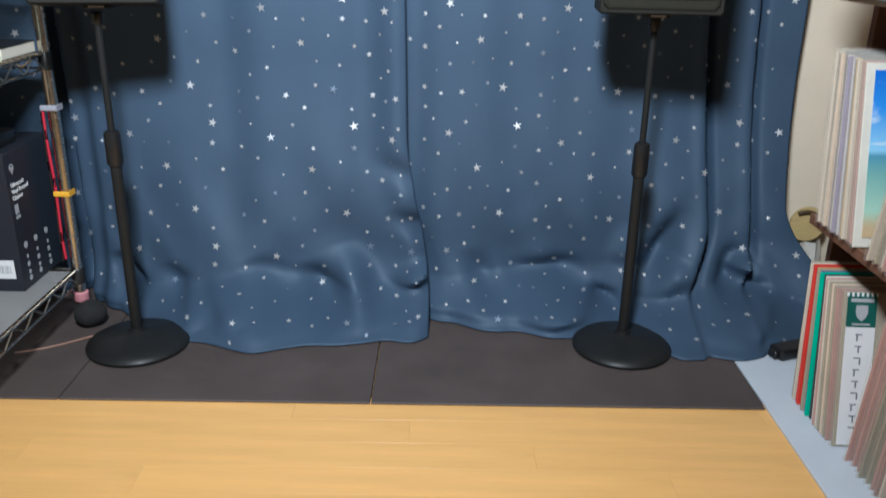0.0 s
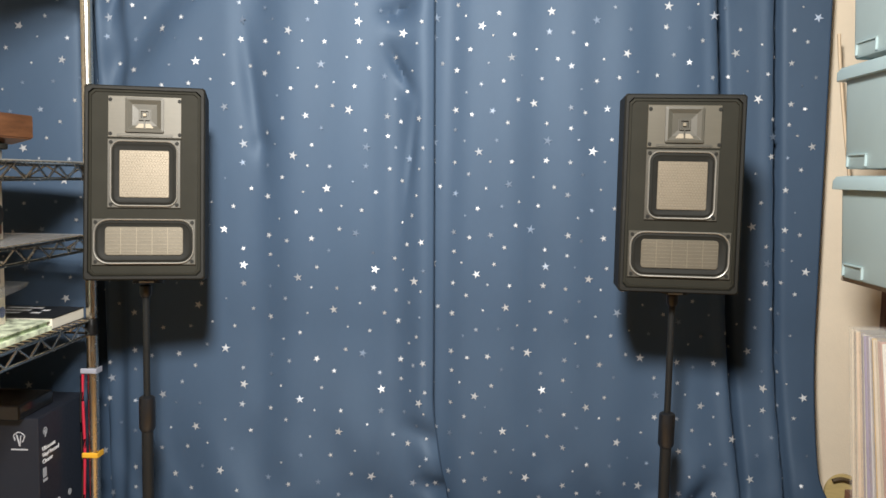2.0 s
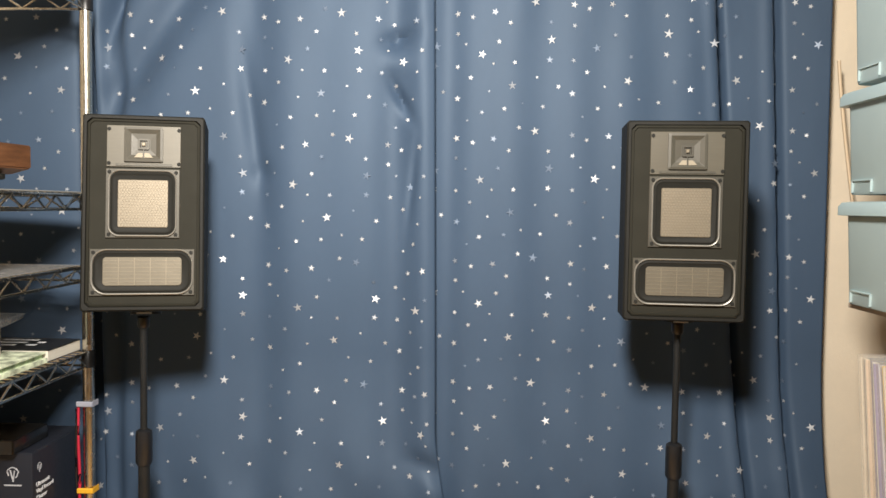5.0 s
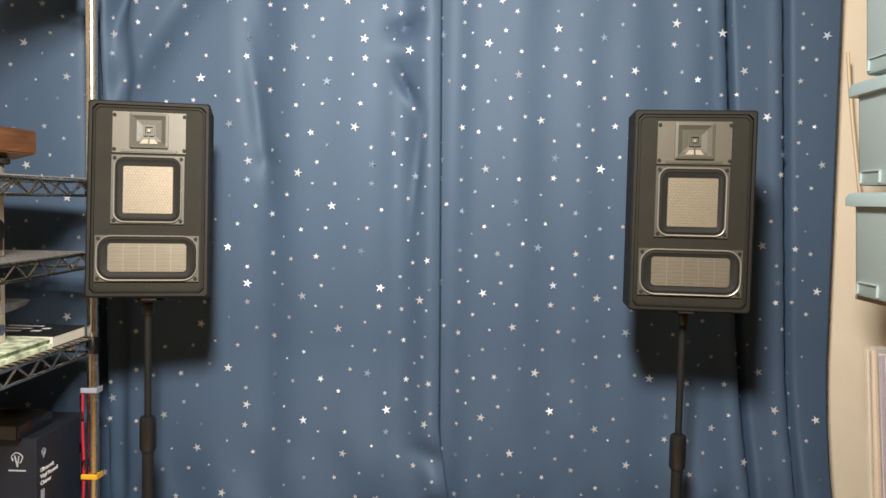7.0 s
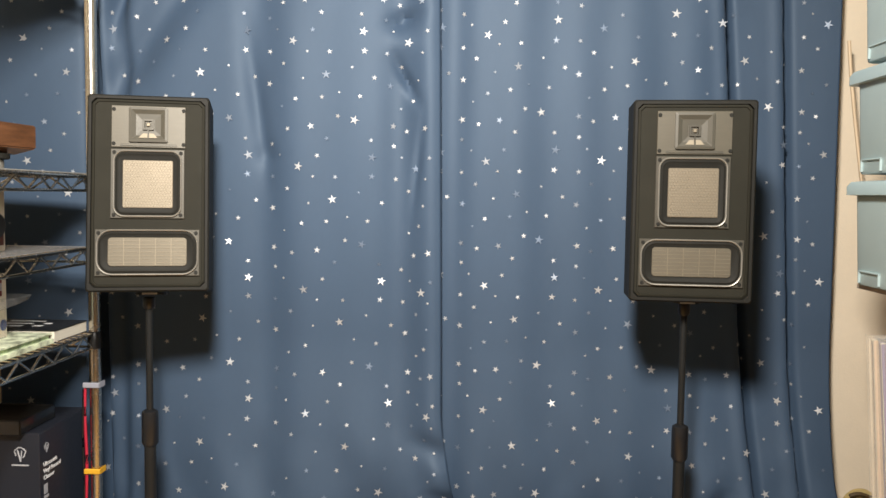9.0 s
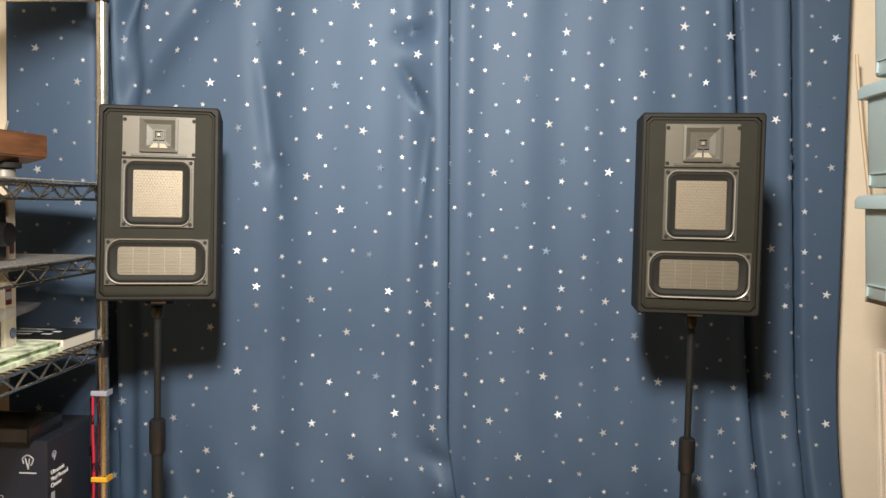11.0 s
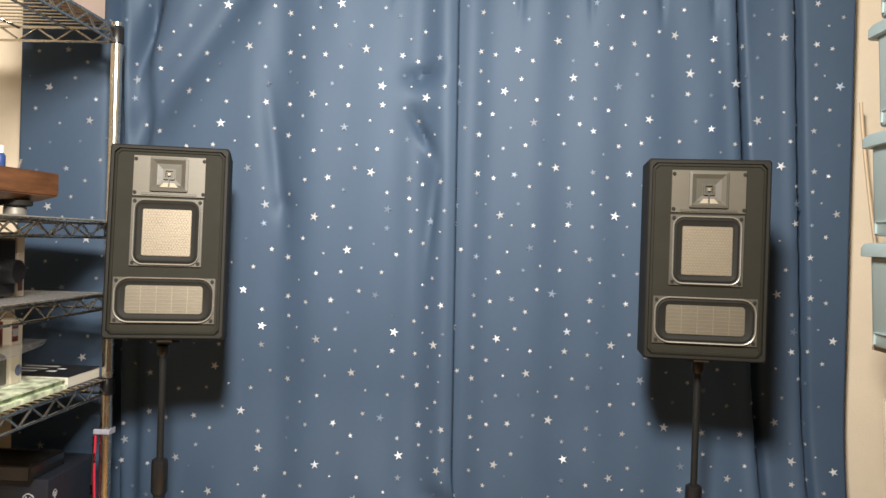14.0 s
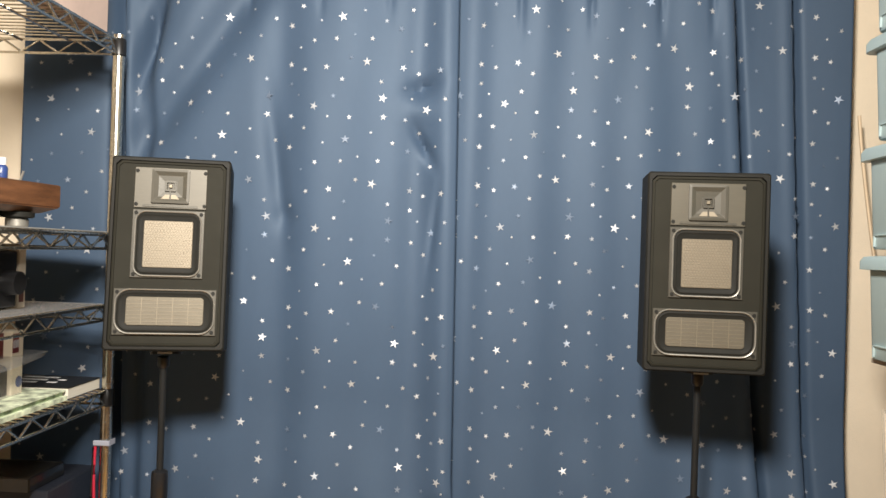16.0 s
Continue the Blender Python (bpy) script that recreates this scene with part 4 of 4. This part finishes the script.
def sky_mat():
    m = bpy.data.materials.new("beach_cover")
    m.use_nodes = True
    n, l = m.node_tree.nodes, m.node_tree.links
    b = n["Principled BSDF"]
    b.inputs["Roughness"].default_value = 0.35
    tc, sp, cr, ns, mx = n.new("ShaderNodeTexCoord"), n.new("ShaderNodeSeparateXYZ"), n.new("ShaderNodeValToRGB"), n.new("ShaderNodeTexNoise"), n.new("ShaderNodeMix")
    l.new(tc.outputs["Object"], sp.inputs[0])
    mr = n.new("ShaderNodeMapRange")
    mr.inputs["From Max"].default_value = 0.315
    l.new(sp.outputs["Z"], mr.inputs["Value"])
    l.new(mr.outputs[0], cr.inputs[0])
    e = cr.color_ramp.elements
    e[0].position, e[0].color = 0.0, (0.60, 0.40, 0.22, 1)
    e[1].position, e[1].color = 1.0, (0.012, 0.11, 0.55, 1)
    for p, c in ((0.12, (0.55, 0.42, 0.25, 1)), (0.20, (0.40, 0.62, 0.50, 1)), (0.40, (0.20, 0.42, 0.40, 1)), (0.50, (0.10, 0.30, 0.42, 1)), (0.53, (0.30, 0.60, 0.85, 1)), (0.75, (0.05, 0.27, 0.75, 1))):
        x = e.new(p)
        x.color = c
    mp = n.new("ShaderNodeMapping")
    mp.inputs["Scale"].default_value = (9, 1, 20)
    l.new(tc.outputs["Object"], mp.inputs["Vector"])
    l.new(mp.outputs[0], ns.inputs["Vector"])
    ns.inputs["Scale"].default_value = 1.0
    ns.inputs["Detail"].default_value = 5
    m2 = n.new("ShaderNodeMapRange")
    m2.inputs["From Min"].default_value, m2.inputs["From Max"].default_value = 0.52, 0.64
    l.new(ns.outputs[0], m2.inputs["Value"])
    gate = n.new("ShaderNodeMath")
    gate.operation = "GREATER_THAN"
    gate.inputs[1].default_value = 0.56
    l.new(mr.outputs[0], gate.inputs[0])
    mm = n.new("ShaderNodeMath")
    mm.operation = "MULTIPLY"
    l.new(gate.outputs[0], mm.inputs[0])
    l.new(m2.outputs[0], mm.inputs[1])
    mx.data_type = "RGBA"
    l.new(mm.outputs[0], mx.inputs["Factor"])
    l.new(cr.outputs[0], mx.inputs[6])
    mx.inputs[7].default_value = (0.80, 0.85, 0.90, 1)
    l.new(mx.outputs[2], b.inputs["Base Color"])
    return m


M_SKY = sky_mat()
COLS = [(0.66, 0.60, 0.50), (0.50, 0.44, 0.36), (0.70, 0.68, 0.62), (0.30, 0.26, 0.36), (0.52, 0.50, 0.54), (0.72, 0.46, 0.12), (0.42, 0.26, 0.22), (0.60, 0.52, 0.42),
        (0.62, 0.04, 0.03), (0.48, 0.32, 0.16), (0.10, 0.16, 0.28), (0.0, 0.45, 0.29), (0.05, 0.05, 0.05), (0.52, 0.30, 0.26), (0.36, 0.32, 0.24), (0.64, 0.50, 0.38)]
SLEEVES = [tint("sleeve_card", c, 0.55, var=0.15, scale=14, bump=0.05) for c in COLS]
RS = 0.313


def record(x, y, z, lean, turn, col, label, thick=0.0042, wrap=True, RS=0.313):
    """A record in its card sleeve and clear cover, leaning back on its lower edge; the left lower corner is at x, y."""
    rc = thing("record", pose(x, y, z, -lean, 0, turn), label, "record", "row of records")
    part("sleeve", boxed(0.004, RS, -thick, 0.0, 0.0006, RS, 0.0012), SLEEVES[col], rc)
    if wrap:
        bm = bmesh.new()
        box(bm, 0.0, RS + 0.003, -thick - 0.0007, 0.0007, 0.0, RS + 0.007, 0.0006)
        part("clear_cover", bm, M_CLEAR, rc, "clear plastic outer sleeve")
    return rc


rnd = random.Random(21)
# upper row, at the far end
ZU, ZL = 0.3728, 0.0065
far = [7, 0, 15, 3, 2, 3, 4, 5, 7, 6, 13]
for k, c in enumerate(far):
    record(0.824 + rnd.uniform(-0.003, 0.004), 1.686 - k * 0.0120, ZU, 8.5 + 0.4 * k, rnd.uniform(-1, 1), c, "record in a clear-covered card sleeve, standing in a row")
sky = record(0.824, 1.550, ZU, 13.0, 0.5, 2, "record with a beach and blue sky cover, white-bordered", 0.0045)
part("cover_picture", boxed(0.018, RS - 0.012, -0.0062, -0.0054, 0.018, RS - 0.012), M_SKY, sky, "picture of sea, sand and blue sky")
for k in range(22):
    record(0.824 + rnd.uniform(-0.004, 0.006), 1.492 - k * 0.0165, ZU, -9 + 0.3 * k + rnd.uniform(-1, 1), rnd.uniform(-1.2, 1.2), rnd.choice([7, 13, 6, 0, 15, 14, 4]), "record in a worn card sleeve, standing in a row")
# lower row
low = [14, 7, 8, 8, 9, 14, 10, 11, 12, 2, 13, 7, 14, 15, 14, 6]
for k, c in enumerate(low):
    record(0.826 + rnd.uniform(-0.003, 0.003), 1.668 - k * 0.0103, ZL, 5 + 0.55 * k, rnd.uniform(-1, 1), c, "record in a card sleeve, standing on the floor board", wrap=False, RS=0.286)
RL = 0.286
obi = record(0.832, 1.496, ZL, 14, -2.0, 14, "worn record sleeve with a green and white paper strip", 0.005, RS=RL)
part("paper_strip", boxed(0.010, 0.062, -0.0068, -0.0060, 0.004, 0.222), M_WHITE, obi, "white paper strip")
part("strip_head", boxed(0.010, 0.062, -0.0068, -0.0060, 0.2225, RL - 0.002), tint("dark_green_print", (0.01, 0.10, 0.08), 0.5), obi, "dark green strip head")
bm = bmesh.new()
pts = [(-0.010, 0.012), (0.010, 0.012), (0.011, 0.0), (0.008, -0.010), (0, -0.017), (-0.008, -0.010), (-0.011, 0.0)]
loft(bm, [([(0.036 + x, 0.250 + zz) for x, zz in pts], -0.0070), ([(0.036 + x, 0.250 + zz) for x, zz in pts], -0.0076)])
part("shield_print", bm, M_PALE, obi)
part("lettering_bar", boxed(0.016, 0.056, -0.0076, -0.0070, 0.268, 0.274), M_PALE, obi)
part("lettering_bar", boxed(0.020, 0.052, -0.0076, -0.0070, 0.226, 0.229), M_PALE, obi)
M_INK = tint("grey_ink", (0.16, 0.17, 0.20), 0.6)
for k in range(9):
    zz = 0.212 - k * 0.0215
    part("lettering_bar", boxed(0.028, 0.040, -0.0076, -0.0070, zz - 0.004, zz - 0.002), M_INK, obi)
    part("lettering_bar", boxed(0.030 + 0.004 * (k % 3), 0.0325 + 0.004 * (k % 3), -0.0076, -0.0070, zz - 0.015, zz - 0.0045), M_INK, obi)
for k in range(7):
    part("tooth", boxed(0.008 + k * 0.0085, 0.012 + k * 0.0085, -0.0076, -0.0068, RL - 0.008, RL - 0.001), M_WHITE, obi)
for k in range(24):
    record(0.838 + rnd.uniform(-0.003, 0.008), 1.452 - k * 0.0165, ZL, -6 + 0.2 * k + rnd.uniform(-0.8, 0.8), rnd.uniform(-1.2, 1.2), rnd.choice([14, 6, 13, 9, 7, 15]), "record in a worn brown card sleeve, standing on the floor board", RS=RL)

# straw fan and bag hanging behind the records, and a dark adapter on the board
sf = thing("straw_fan", pose(1.036, 2.165, 0.160, 0, 0, 0), "round straw fan standing in a white bag", "fan")
bm = rod(bmesh.new(), (0, 0.0, 0.045), (0, 0.008, 0.045), 0.044, 32)
part("disc", bm, M_STRAW, sf, "woven straw disc", smooth=True)
part("handle", tube(bmesh.new(), [(-0.03 + 0.006 * k, -0.006, 0.075 + 0.005 * math.sin(k * 0.45)) for k in range(10)], 0.005), tint("dark_cane", (0.08, 0.05, 0.02), 0.6), sf, "dark cane edge")
bm = bmesh.new()
rows = []
for j in range(9):
    t = j / 8
    zz = 0.150 * t
    rows.append([bm.verts.new((1.040 + (0.045 + 0.010 * math.sin(3 * t + k)) * math.cos(2 * math.pi * k / 16), 2.190 + (0.030 + 0.01 * math.cos(4 * t + 2 * k)) * math.sin(2 * math.pi * k / 16), 0.007 + zz)) for k in range(16)])
for a, c in zip(rows, rows[1:]):
    for k in range(16):
        bm.faces.new((a[k], a[(k + 1) % 16], c[(k + 1) % 16], c[k]))
bm.faces.new(rows[0])
solid("paper_bag", bm, M_BAG, Matrix(), "crumpled white bag standing behind the records", "bag", smooth=True)
ad = thing("power_adapter", pose(0.90, 1.845, 0.0065, 0, 0, 20), "small black power adapter lying on the pale board", "adapter")
part("body", boxed(-0.045, 0.045, -0.022, 0.022, 0, 0.026, 0.006, 2), M_BLACKPL, ad)
part("plug_end", boxed(-0.055, -0.045, -0.012, 0.012, 0.004, 0.020, 0.002), M_BLACKPL, ad)

# ---- floor planks, last ----
PW, PL = 0.0757, 0.909
cache = {}
row = 0
y = YF
while y < 1.62:
    off = ((row // 4) * 0.303 + (row % 4) * 0.227) % PL
    x = XL - off
    while x < XR:
        a, c = max(x, XL), min(x + PL, XR)
        if c - a > 0.05:
            key = round(c - a, 3)
            if key not in cache:
                cache[key] = mesh_of("plank", boxed(0, c - a - 0.0002, 0, PW - 0.0002, -0.008, 0.0, 0.0001), M_FLOOR)
            ob = new("plank", cache[key])
            ob.location = (a, y, 0)
            ob.parent = floor
        x += PL
    y += PW
    row += 1
